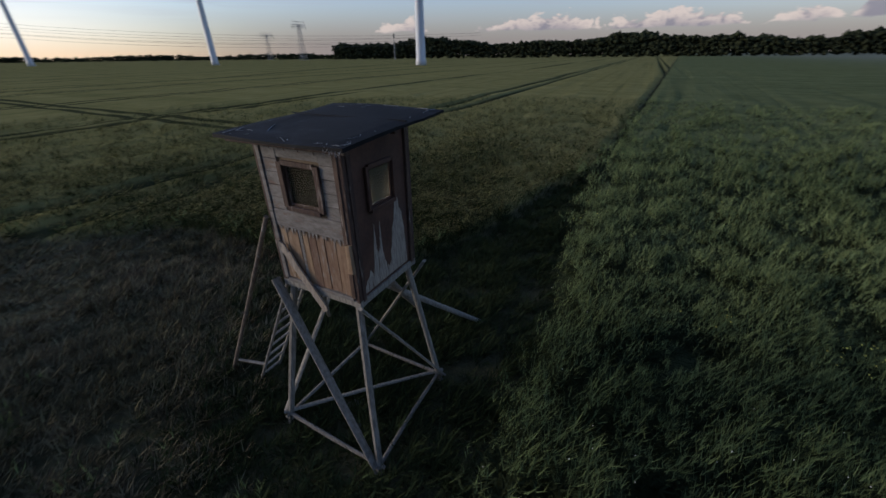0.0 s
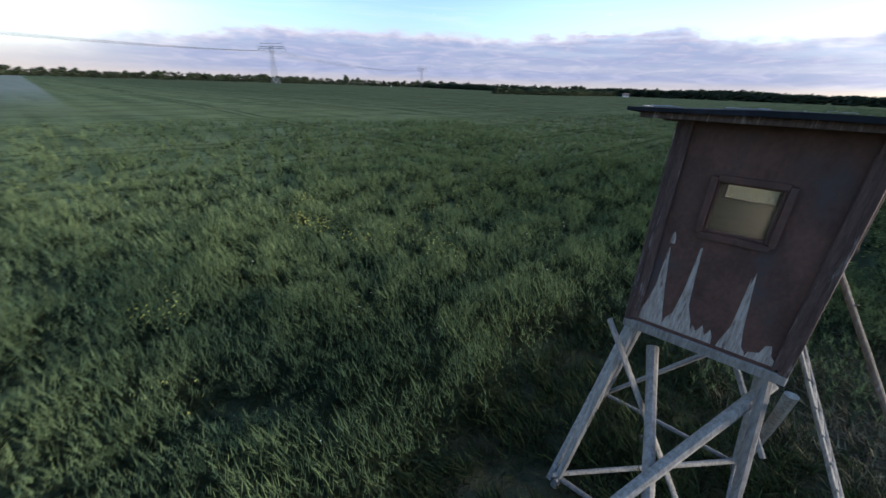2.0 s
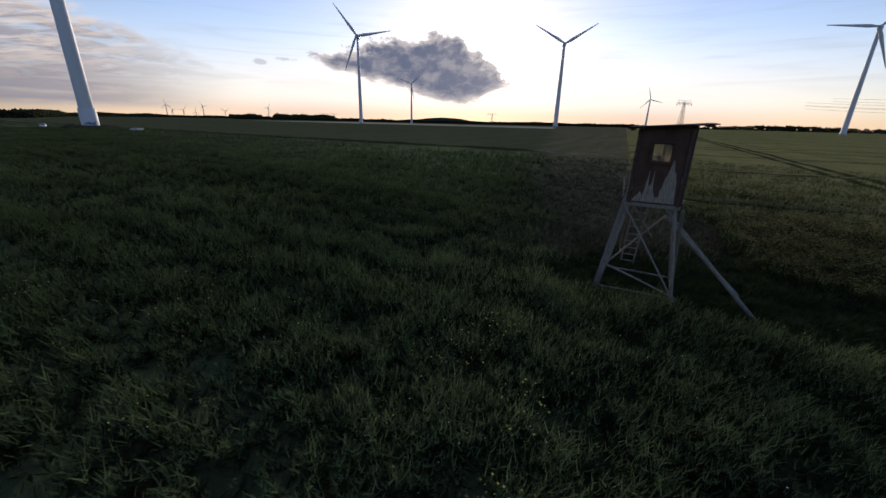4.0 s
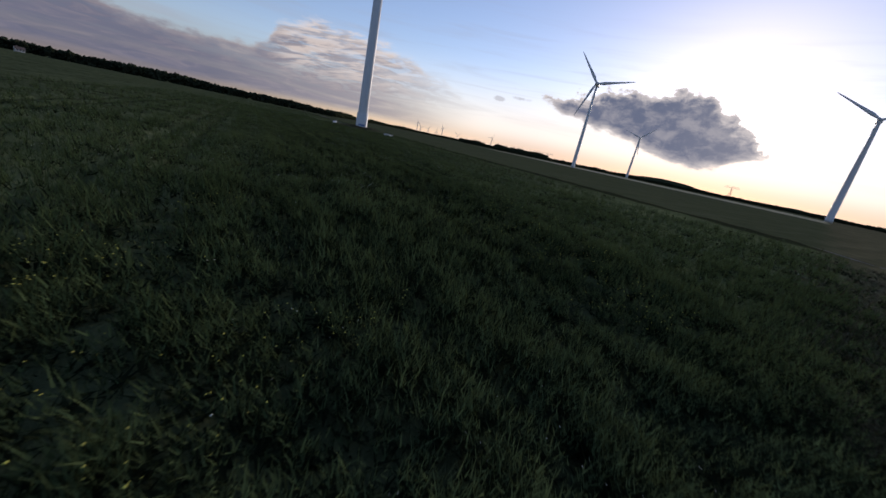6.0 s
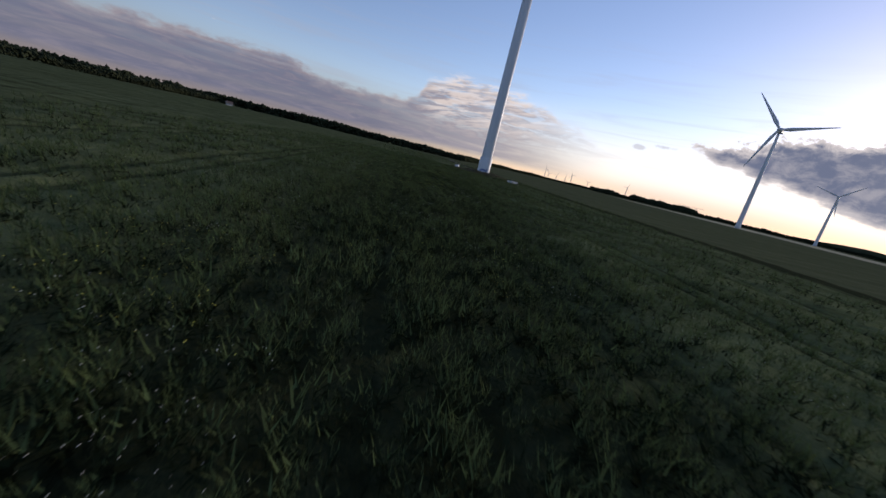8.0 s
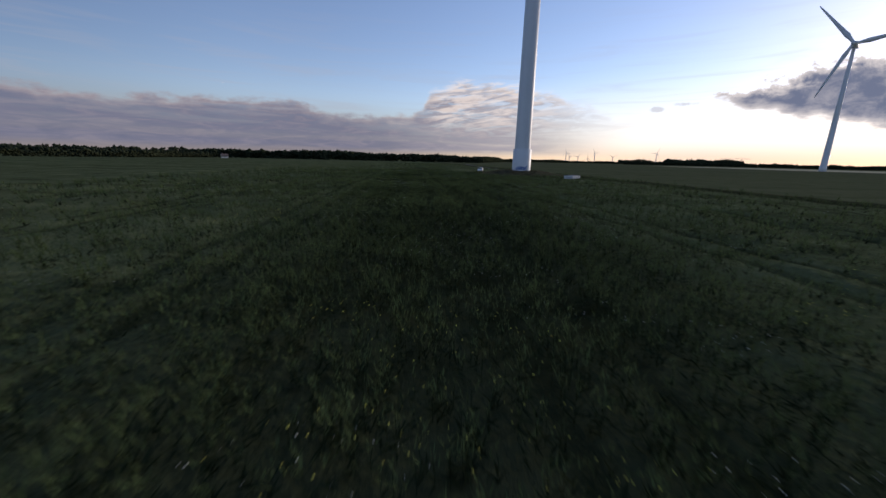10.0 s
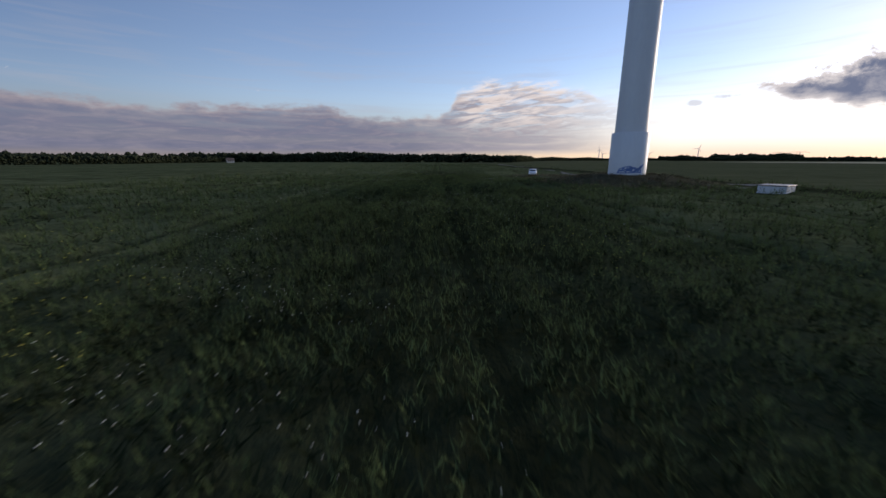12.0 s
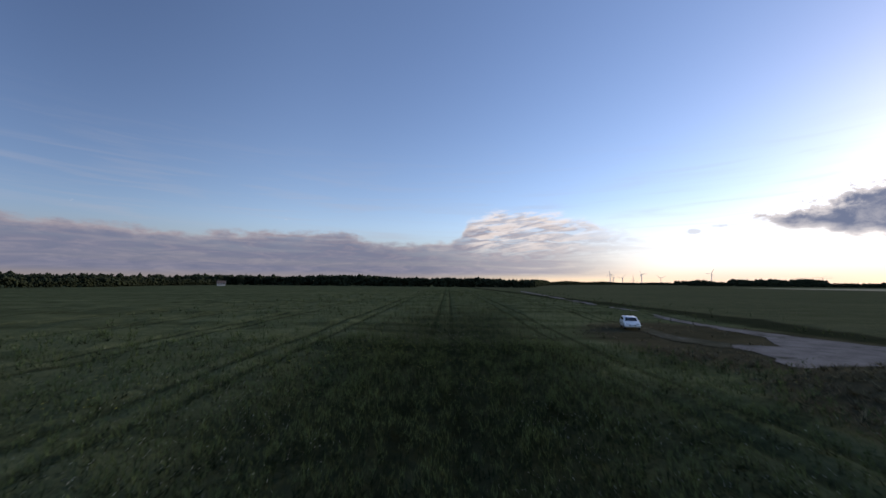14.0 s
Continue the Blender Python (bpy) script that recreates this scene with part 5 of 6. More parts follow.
def graffiti(parent, r):
    """Curved spray-paint strokes lying on the round foot."""
    strokes = [[(-0.5, 0.1), (-0.42, 0.32), (-0.2, 0.46), (0.0, 0.5), (0.16, 0.36), (0.3, 0.22), (0.5, 0.56)], [(-0.48, 0.14), (-0.3, 0.26), (-0.16, 0.12), (-0.06, 0.34), (0.04, 0.12)], [(-0.34, 0.14), (-0.26, 0.38), (-0.14, 0.22), (-0.1, 0.42)],
               [(0.06, 0.14), (0.1, 0.4), (0.2, 0.42), (0.24, 0.26), (0.16, 0.12), (0.08, 0.14)], [(0.26, 0.12), (0.3, 0.4), (0.36, 0.12), (0.42, 0.42), (0.5, 0.12)], [(-0.54, 0.06), (-0.2, 0.05), (0.2, 0.08), (0.52, 0.08)], [(-0.06, 0.16), (0.0, 0.44), (0.06, 0.2)], [(0.38, 0.3), (0.52, 0.44), (0.6, 0.66)]]
    for pts in strokes:
        bm = bmesh.new()
        prev = None
        fine = []
        for (a0, z0), (a1, z1) in zip(pts, pts[1:]):
            fine += [(a0 + (a1 - a0) * k / 5, z0 + (z1 - z0) * k / 5) for k in range(5)]
        fine.append(pts[-1])
        for k, (a, z) in enumerate(fine):
            a2, z2 = fine[min(k + 1, len(fine) - 1)]
            a1, z1 = fine[max(k - 1, 0)]
            d = Vector((a2 - a1, (z2 - z1))).normalized() * 0.035
            pair = []
            for sgn in (-1, 1):
                ang = radians(68) + (a - sgn * d.y) * 1.25
                pair.append(bm.verts.new(((r + 0.006) * math.cos(ang), (r + 0.006) * math.sin(ang), 0.1 + (z + sgn * d.x) * 1.75)))
            if prev:
                bm.faces.new((prev[0], prev[1], pair[1], pair[0]))
            prev = pair
        part("graffiti_stroke", bm, "graffiti", parent)


wind_turbine(Matrix.Translation(TURBINE), 98, 2.2, 1.3, 44, 70, 47, "tall white wind turbine standing on a grassy mound", 5.0)
for x, y, h, rb, rt, bl, turn, spin, label in (
    (-409.2, -357.1, 106, 2.7, 1.2, 45, 62, 38, "slender white wind turbine against the evening sun"),
    (-706, -468, 79, 2.5, 1.2, 32, 60, 70, "distant wind turbine below the dark cloud"),
    (-701.4, -158.1, 132, 4.5, 2.0, 58, 75, 60, "white wind turbine standing beyond the fallow strip"),
    (-1000, -20, 62, 2.4, 1.2, 27, 80, 15, "small wind turbine far behind the barley"),
    (-120, 208, 95, 3.0, 1.9, 38, 150, 20, "white wind turbine tower beyond the barley field"),
    (-316, 212, 95, 2.7, 1.5, 38, 130, 50, "white wind turbine far across the barley"),
    (-520, 166, 95, 2.6, 1.4, 38, 110, 80, "white wind turbine far across the barley"),
):
    wind_turbine(Matrix.Translation((x, y, 0.3)), h, rb, rt, bl, turn, spin, label)
for az, el, spin in ((206.9, 1.3, 10), (207.4, 0.75, 40), (208.5, 0.75, 80), (209.8, 0.55, 0), (210.7, 1.3, 30), (213.0, 0.75, 60), (218.2, 1.35, 95)):
    d = 2900.0 if el > 1 else 3600.0
    p = Vector((0, -60, 0)) + heading(az, 0) * d
    wind_turbine(Matrix.Translation(p), d * math.tan(radians(el)) + 3, 3.2, 2.0, d * 0.011, 40, spin, "tiny wind turbine on the horizon")


# ---------------------------------------------------------------- power line
def pylon(m, h, span, label):
    """A lattice mast with a narrow upper beam and a wide crossarm on which the insulators hang."""
    top = thing("power_pylon", m, label, "pylon", "power line")
    bm = bmesh.new()
    half, neck = h * 0.085, h * 0.03
    levels = [0, 0.2, 0.38, 0.54, 0.68, 0.8, 0.9, 1.0]
    ring = lambda f: [Vector((sx * (half + (neck - half) * f), sy * (half + (neck - half) * f), h * f)) for sx, sy in ((-1, -1), (1, -1), (1, 1), (-1, 1))]
    for f, k in zip(levels, levels[1:]):
        a, b = ring(f), ring(k)
        for i in range(4):
            tube(bm, a[i], b[i], h * 0.0045, None, 4, 1)
            tube(bm, a[i], b[(i + 1) % 4], h * 0.003, None, 4, 1)
            tube(bm, a[(i + 1) % 4], b[i], h * 0.003, None, 4, 1)
    part("lattice_mast", bm, "steel", top)
    bm = bmesh.new()
    z0, z1, d = h * 0.93, h * 0.985, h * 0.03
    n = 12
    for i in range(n):
        xa, xb = -span + 2 * span * i / n, -span + 2 * span * (i + 1) / n
        for y in (-d, d):
            tube(bm, (xa, y, z0), (xb, y, z0), h * 0.004, None, 4, 1)
            tube(bm, (xa, y, z1), (xb, y, z1), h * 0.004, None, 4, 1)
            tube(bm, (xa, y, z0), (xb, y, z1) if i % 2 else (xa, y, z1), h * 0.003, None, 4, 1)
    wide = span * 0.82
    for y in (-d * 0.5, d * 0.5):
        tube(bm, (-wide, y, h * 1.06), (wide, y, h * 1.06), h * 0.0045, None, 4, 1)
    for f in (-1, -0.5, -0.12, 0.12, 0.5, 1):
        tube(bm, (wide * f, 0, z1), (wide * f, 0, h * (1.1 if abs(f) == 1 else 1.06)), h * 0.0045, None, 4, 1)
    arm = part("crossarm", bm, "steel", top)
    for k in range(6):
        x = -span + span * 0.4 * k
        part("insulator", tube(bmesh.new(), (x, 0, z0), (x, 0, z0 - h * 0.07), h * 0.006, None, 5, 3), "grey_metal", arm)
    return top


def cable(p, q, sag, r):
    bm = bmesh.new()
    prev = Vector(p)
    for k in range(1, 21):
        f = k / 20
        at = Vector(p).lerp(Vector(q), f) - Vector((0, 0, 4 * sag * f * (1 - f)))
        tube(bm, prev, at, r, None, 4, 1)
        prev = at
    return tagged(part("power_cable", bm, "cable"), "thin sagging overhead power cable", "cable", "power line")


def line_of_pylons():
    spots = [(185, 425, 46, 19), (560, -278, 48, 22), (640, -660, 40, 13)]
    for k, (x, y, h, span) in enumerate(spots):
        a, b = spots[max(k - 1, 0)], spots[min(k + 1, 2)]
        pylon(pose(x, y, 0, 0, 0, math.degrees(math.atan2(b[1] - a[1], b[0] - a[0])) - 90), h, span, "grey lattice power pylon with one wide crossarm")
    for (x0, y0, h0, s0), (x1, y1, h1, s1) in zip(spots, spots[1:]):
        d = Vector((x1 - x0, y1 - y0, 0)).normalized()
        side = Vector((d.y, -d.x, 0))
        for f in (-1, -0.6, -0.2, 0.2, 0.6, 1):
            cable(Vector((x0, y0, h0 * 0.86)) + side * f * s0, Vector((x1, y1, h1 * 0.86)) + side * f * s1, 13 if y0 > 0 else 8, 0.1)
    for az, el, d in ((314.4, 3.8, 620), (310.4, 2.6, 850), (273.0, 3.0, 800), (224.4, 0.75, 1900), (225.9, 0.8, 1900), (248.6, 1.3, 1300)):
        p = heading(az, 0) * d + Vector((3, -4, 0))
        pylon(pose(p.x, p.y, 0, 0, 0, -az + 35), d * math.tan(radians(el)) + 4, d * 0.014 + 2, "far lattice power pylon on the horizon")
    for az0, az1, z in ((284, 330, 26), (284, 330, 31), (286, 338, 36)):
        for k in range(2):
            p, q = heading(az0, 0) * 820, heading(az1, 0) * 600
            cable((p.x, p.y, z + 10 + 4 * k), (q.x, q.y, z - 6 + 3 * k), 9, 0.16)
    mast = thing("radio_mast", Matrix.Translation(heading(326.3, 0) * 640), "thin dark radio mast before the wood", "mast")
    part("pole", tube(bmesh.new(), (0, 0, 0), (0, 0, 33), 0.7, 0.5, 8, 3), "steel", mast)
    part("antenna", tube(bmesh.new(), (0, 0, 29), (0, 0, 35), 1.1, 1.0, 8, 2), "grey_metal", mast)


line_of_pylons()


# ---------------------------------------------------------------- transformer station, car, farmhouse
def transformer_station():
    top = thing("transformer_station", pose(-49.0, -141.6, 0.1, 0, 0, 31) @ Matrix.Diagonal((0.93, 0.93, 0.9, 1)), "low pale concrete transformer station with a dark flat roof", "transformer hut")
    body = part("body", box(bmesh.new(), (-1.6, -1.1, 0.0), (1.6, 1.1, 0.92), 0.03), "concrete", top)
    part("roof_slab", box(bmesh.new(), (-1.68, -1.18, 0.92), (1.68, 1.18, 1.02), 0.02), "grey_metal", top)
    for x in (-1.03, 0.0, 1.03):
        part("door_leaf", box(bmesh.new(), (x - 0.46, 1.1, 0.08), (x + 0.46, 1.125, 0.85), 0.006), "concrete", body)


transformer_station()


def hatchback_car():
    top = thing("car", pose(-40.4, -185.3, 0.1, 0, 0, -21) @ Matrix.Diagonal((0.83, 0.82, 0.83, 1.0)), "white parked hatchback car on the gravel track", "car")
    side = [(-2.05, 0.35), (-2.1, 0.62), (-2.02, 0.92), (-1.75, 1.32), (-1.35, 1.46), (-0.2, 1.48), (0.42, 1.34), (1.05, 0.97), (1.85, 0.82), (2.08, 0.66), (2.1, 0.36), (1.7, 0.26), (-1.7, 0.26)]
    bm = bmesh.new()
    loops = []
    for x, inset, drop in ((-0.88, 0.1, 0.05), (-0.84, 0.02, 0.01), (0.0, 0.0, 0.0), (0.84, 0.02, 0.01), (0.88, 0.1, 0.05)):
        loops.append([bm.verts.new((x * (1 - 0.14 * max(0, z - 0.95) / 0.5), y * (1 - inset * 0.2), z - drop * (z > 0.9))) for y, z in side])
    n = len(side)
    for a, b in zip(loops, loops[1:]):
        for i in range(n):
            bm.faces.new((a[i], a[(i + 1) % n], b[(i + 1) % n], b[i]))
    bm.faces.new(loops[0])
    bm.faces.new(loops[-1][::-1])
    bmesh.ops.recalc_face_normals(bm, faces=bm.faces)
    bmesh.ops.bevel(bm, geom=[e for e in bm.edges if e.calc_face_angle(0) > 0.5], offset=0.04, segments=2, affect="EDGES")
    body = part("body", bm, "car_paint", top, smooth=True)
    part("windscreen", prism(bmesh.new(), [(-0.7, 1.03, 1.0), (0.7, 1.03, 1.0), (0.6, 0.44, 1.36), (-0.6, 0.44, 1.36)], (0, 0.5, 0.86), 0.02), "car_glass", body)
    part("rear_window", prism(bmesh.new(), [(-0.56, -1.88, 1.14), (0.56, -1.88, 1.14), (0.5, -1.58, 1.4), (-0.5, -1.58, 1.4)], (0, -0.86, 0.5), 0.012), "car_glass", body)
    for s in (-1, 1):
        part("side_window", prism(bmesh.new(), [(s * 0.845, 0.85, 1.0), (s * 0.845, -1.5, 1.0), (s * 0.775, -1.3, 1.36), (s * 0.77, 0.3, 1.34)], (s, 0, 0.2), 0.012), "car_glass", body)
        part("headlight", box(bmesh.new(), (s * 0.5 - 0.18, 1.93, 0.64), (s * 0.5 + 0.18, 2.07, 0.78), 0.03), "lamp_glass", body)
        part("mirror", box(bmesh.new(), (s * 0.93 - 0.06, 0.66, 0.98), (s * 0.93 + 0.06, 0.78, 1.08), 0.02), "car_paint", body)
        for y in (-1.28, 1.32):
            bm = turned(bmesh.new(), [(0.2, -0.1), (0.3, -0.1), (0.32, -0.06), (0.32, 0.06), (0.3, 0.1), (0.2, 0.1)], 20)
            bm.transform(Matrix.Translation((s * 0.8, y, 0.32)) @ Matrix.Rotation(math.pi / 2, 4, "Y"))
            tyre = part("wheel", bm, "rubber", top, smooth=True)
            bm = turned(bmesh.new(), [(0.19, -0.105), (0.2, 0.0), (0.19, 0.105)], 16)
            bm.transform(Matrix.Translation((s * 0.8, y, 0.32)) @ Matrix.Rotation(math.pi / 2, 4, "Y"))
            part("rim", bm, "rim", tyre)
    part("grille", box(bmesh.new(), (-0.4, 2.05, 0.42), (0.4, 2.09, 0.6), 0.02), "car_glass", body)
    part("front_plate", box(bmesh.new(), (-0.26, 2.085, 0.46), (0.26, 2.1, 0.56), 0.003), "lamp_glass", body)


hatchback_car()


def farmhouse(m, w, d, h, label):
    top = thing("farmhouse", m, label, "house")
    wall = part("wall", box(bmesh.new(), (-w / 2, -d / 2, 0), (w / 2, d / 2, h), 0.02), "render_white", top)
    bm = prism(bmesh.new(), [(-w / 2 - 0.3, -d / 2 - 0.3, h), (-w / 2 - 0.3, d / 2 + 0.3, h), (-w / 2 - 0.3, 0, h + d * 0.55)], (1, 0, 0), w + 0.6)
    roof = part("roof", bm, "roof_tile", top)
    part("chimney", box(bmesh.new(), (w * 0.2, -0.3, h + d * 0.35), (w * 0.2 + 0.6, 0.3, h + d * 0.72), 0.02), "roof_tile", roof)
    part("gable", prism(bmesh.new(), [(w / 2 + 0.31, -d / 2, h - 0.1), (w / 2 + 0.31, d / 2, h - 0.1), (w / 2 + 0.31, 0, h + d * 0.5)], (1, 0, 0), 0.05), "render_white", top)
    part("gable", prism(bmesh.new(), [(-w / 2 - 0.31, -d / 2, h - 0.1), (-w / 2 - 0.31, d / 2, h - 0.1), (-w / 2 - 0.31, 0, h + d * 0.5)], (-1, 0, 0), 0.05), "render_white", top)
    for x in (-w * 0.3, 0, w * 0.3):
        part("window", box(bmesh.new(), (x - 0.4, d / 2 - 0.05, 0.9), (x + 0.4, d / 2 + 0.03, 2.0), 0.01), "car_glass", wall)
    return top


farmhouse(pose(126, -424.3, 0.3, 0, 0, 30), 5.0, 3.4, 1.9, "small white farmhouse before the wood")
farmhouse(pose(620, -700, 0.3, 0, 0, 20), 12, 8, 4.5, "far white farmhouse among trees")
farmhouse(pose(730, -640, 0.3, 0, 0, 60), 14, 8, 4, "far white farmhouse among trees")


# ---------------------------------------------------------------- woods and trees
# eight-sided leaf clump
CLUMP = (np.array([(1, 0, 0), (-1, 0, 0), (0, 1, 0), (0, -1, 0), (0, 0, 1), (0, 0, -1)], float),
         np.array([(0, 2, 4), (2, 1, 4), (1, 3, 4), (3, 0, 4), (2, 0, 5), (1, 2, 5), (3, 1, 5), (0, 3, 5)]))
rng = np.random.default_rng(7)


def clumps(places, sizes):
    """Many ragged leaf clumps in one pair of arrays."""
    v, f = CLUMP
    n = len(places)
    scale = sizes[:, None, None] * rng.uniform(0.72, 1.28, (n, len(v), 1)) * rng.uniform(0.8, 1.2, (n, 1, 3))
    verts = v[None] * scale + places[:, None]
    faces = f[None] + (np.arange(n) * len(v))[:, None, None]
    return verts.reshape(-1, 3), faces.reshape(-1, 3)


def wood(line, depth, height, step, label, uneven=0.3):
    """A belt of trees along a line of the plan, as one closed mass of leaf clumps with an uneven top."""
    lots = []
    for (x0, y0), (x1, y1) in zip(line, line[1:]):
        length = math.hypot(x1 - x0, y1 - y0)
        n = int(length / step * max(1, depth / (step * 2.4)) * 15)
        f, g = rng.random(n), rng.random(n) * depth
        x = x0 + (x1 - x0) * f - (y1 - y0) / length * g
        y = y0 + (y1 - y0) * f + (x1 - x0) / length * g
        lots.append(np.stack([x, y], -1))
    p = np.concatenate(lots)
    x, y = p.T
    # each cell of the plan is one tree with its own height
    cell = height * 0.55
    ix, iy = np.floor(x / cell), np.floor(y / cell)
    own = np.abs(np.sin(ix * 12.9898 + iy * 78.233) * 43758.5453) % 1.0
    off = np.hypot(x / cell - ix - 0.5, y / cell - iy - 0.5)
    h = height * (0.9 - uneven * 0.5 + uneven * own + 0.14 * np.sin((x + 0.7 * y) * 0.017) + 0.08 * np.sin((x - y) * 0.05)) * (1 - 0.14 * off ** 2)
    up = rng.random(len(p)) ** 0.7
    sizes = h * (rng.uniform(0.06, 0.13, len(p)) if height > 20 else rng.uniform(0.1, 0.21, len(p)) if uneven > 0.2 else rng.uniform(0.11, 0.2, len(p)))
    verts, faces = clumps(np.stack([x, y, 0.2 + h * (0.06 + 0.84 * up)], -1), sizes)
    ob = mesh_part("far_wood", numpy_mesh("far_wood", verts, faces), "leaf")
    return tagged(ob, label, "wood", kind="stuff")


def ring(points):
    return [tuple((heading(az, 0) * d)[:2]) for az, d in points]


wood(ring(((318, 780), (326, 740), (340, 700), (358, 690), (374, 720), (383, 780))), 24, 31, 3.4, "dense dark green mixed wood on the horizon", 0.18)
wood(ring(((276, 1300), (300, 1150), (312, 1000), (320, 860))), 16, 12, 4, "low far belt of trees")
wood(ring(((383, 900), (392, 1000), (408, 1050), (420, 900))), 16, 13, 3.4, "far belt of trees behind the pale field")
wood(ring(((58, 760), (70, 690), (80, 640), (91, 660), (95, 700))), 14, 9.5, 3, "hedgerow of trees and bushes", 0.9)
wood(ring(((95, 700), (108, 740), (122, 800), (138, 820), (150, 760), (158, 700))), 14, 9.5, 3, "hedgerow of trees and bushes", 0.9)
wood(((556.8, -585.8), (340.7, -504.5), (181.4, -488.5), (108.2, -483.3), (34.8, -477.0), (-39.2, -465.8), (-114.4, -454.9)), 14, 8.8, 2.3, "dark young wood behind the crop field", 0.14)
wood(((160.0, -470.0), (163.0, -400.0), (160.0, -345.0), (172.0, -300.0), (186.0, -270.0)), 9, 5.6, 1.8, "nearer hedge of bushes at the edge of the crop", 0.5)
wood(((-129.6, -518.2), (-249.8, -810.8), (-419.7, -1059.3), (-664.0, -1317.3), (-885.6, -1358.2)), 14, 8, 2.4, "low far belt of trees")
wood(ring(((212.6, 1700), (214.6, 1660), (216.6, 1700))), 50, 20, 4, "small far copse")
wood(ring(((217.8, 1750), (221.5, 1700), (226.0, 1750))), 50, 20, 4, "small far copse")
wood(ring(((213, 1150), (222, 1200), (236, 1200), (250, 1250), (262, 1300), (276, 1300))), 14, 9, 2.4, "low far belt of trees")


def far_hill():
    """A low wooded ridge on the western horizon."""
    az, d = np.radians(np.linspace(228, 268, 90)), np.linspace(2200, 2900, 9)
    ga, gd = np.meshgrid(az, d)
    deg = np.degrees(ga)
    z = 9 + 19 * np.exp(-((deg - 242.3) / 3.2) ** 2) + 9 * np.exp(-((deg - 239) / 3.0) ** 2) + 8 * np.exp(-((deg - 255) / 5.0) ** 2)
    z = z * np.sin((gd - 2200) / 700 * np.pi) ** 0.5 * ramp(deg, 228, 234) * (1 - ramp(deg, 260, 268)) + 1.6 * np.sin(deg * 23) * np.sin(deg * 7.3)
    verts = np.stack([np.sin(ga) * gd, np.cos(ga) * gd, z], -1).reshape(-1, 3)
    i = (np.arange(8)[:, None] * 90 + np.arange(89)[None]).ravel()
    ob = mesh_part("backdrop", numpy_mesh("far_hill", verts, np.stack([i, i + 90, i + 91, i + 1], -1)), "leaf", smooth=True)
    tagged(ob, "low dark wooded ridge on the horizon", "hill", kind="structure")


far_hill()


def tree(x, y, h, label):
    """A single hedgerow tree: tapered trunk, limbs, and a crown of leaf clumps with gaps."""
    top = thing("tree", pose(x, y, 0.3), label, "tree", "hedgerow trees")
    bm = tube(bmesh.new(), (0, 0, 0), (0, 0, h * 0.5), h * 0.03, h * 0.018, 7, 4, h * 0.01)
    for k in range(4):
        a = k * 1.6 + rng.random()
        tube(bm, (0, 0, h * (0.26 + 0.06 * k)), (math.cos(a) * h * 0.22, math.sin(a) * h * 0.22, h * (0.5 + 0.06 * k)), h * 0.012, h * 0.006, 5, 2)
    part("trunk", bm, "pole_brown", top)
    n = 150
    a, up = rng.random(n) * 6.28, rng.random(n)
    rad = h * 0.33 * np.sqrt(rng.random(n)) * np.sin(np.clip(up * 0.86 + 0.14, 0, 1) * np.pi) ** 0.5
    verts, faces = clumps(np.stack([np.cos(a) * rad, np.sin(a) * rad, h * (0.22 + 0.76 * up)], -1), h * rng.uniform(0.05, 0.12, n))
    mesh_part("crown", numpy_mesh("crown", verts, faces), "leaf", top)


for az, d, h in ((63.5, 640, 17), (65.2, 640, 19), (67, 650, 15), (72.5, 620, 16), (76, 610, 13), (80.5, 590, 17), (82, 590, 20), (83.4, 585, 22), (85, 590, 17), (88, 600, 13), (101, 640, 12), (104, 640, 14), (111, 650, 12), (125.4, 700, 19), (127, 700, 16), (119, 690, 13)):
    p = heading(az, 0) * d
    tree(p.x, p.y, h * 0.8, "round-crowned hedgerow tree on the horizon")
for k in range(12):
    tree(62 + k * 15.5 + rng.uniform(-5, 5), -482 + k * 0.8 + rng.uniform(-4, 4), rng.uniform(6.6, 9.6), "tree standing out of the wood's edge")


# ---------------------------------------------------------------- standing crops and flowers


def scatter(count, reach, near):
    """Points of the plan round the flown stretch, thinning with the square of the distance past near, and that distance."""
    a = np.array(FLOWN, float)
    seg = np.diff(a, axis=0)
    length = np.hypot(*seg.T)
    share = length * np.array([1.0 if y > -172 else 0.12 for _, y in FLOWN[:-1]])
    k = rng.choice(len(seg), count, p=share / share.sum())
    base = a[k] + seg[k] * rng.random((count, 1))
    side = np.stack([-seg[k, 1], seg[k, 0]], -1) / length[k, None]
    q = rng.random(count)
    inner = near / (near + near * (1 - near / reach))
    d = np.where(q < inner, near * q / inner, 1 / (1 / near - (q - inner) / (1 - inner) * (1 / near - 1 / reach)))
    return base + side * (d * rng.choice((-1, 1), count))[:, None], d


def scatter_disc(count, reach, near):
    q, ang = rng.random(count), rng.random(count) * 2 * np.pi
    total = 0.5 + math.log(reach / near)
    inner = 0.5 / total
    d = np.where(q < inner, near * np.sqrt(q / inner), near * np.exp((q - inner) * total))
    return np.stack([np.cos(ang) * d, np.sin(ang) * d], -1), d


def slivers(name, low, end, width, turn, mat, label):
    """One thin triangle for each stem, leaf or pod: from low, across which it is widest, to its tip."""
    n = len(low)
    off = np.stack([np.cos(turn) * width, np.sin(turn) * width, rng.uniform(-0.5, 0.5, n) * width], -1)
    verts = np.stack([low - off, low + off, end], 1)
    ob = mesh_part(name, numpy_mesh(name, verts.reshape(-1, 3), np.arange(3 * n).reshape(-1, 3)), mat)
    return tagged(ob, label, "crop", kind="stuff")


def ring_ways(n, m):
    ang = rng.random((n, m)) * 2 * np.pi
    return ang, np.stack([np.cos(ang), np.sin(ang), np.zeros_like(ang)], -1)


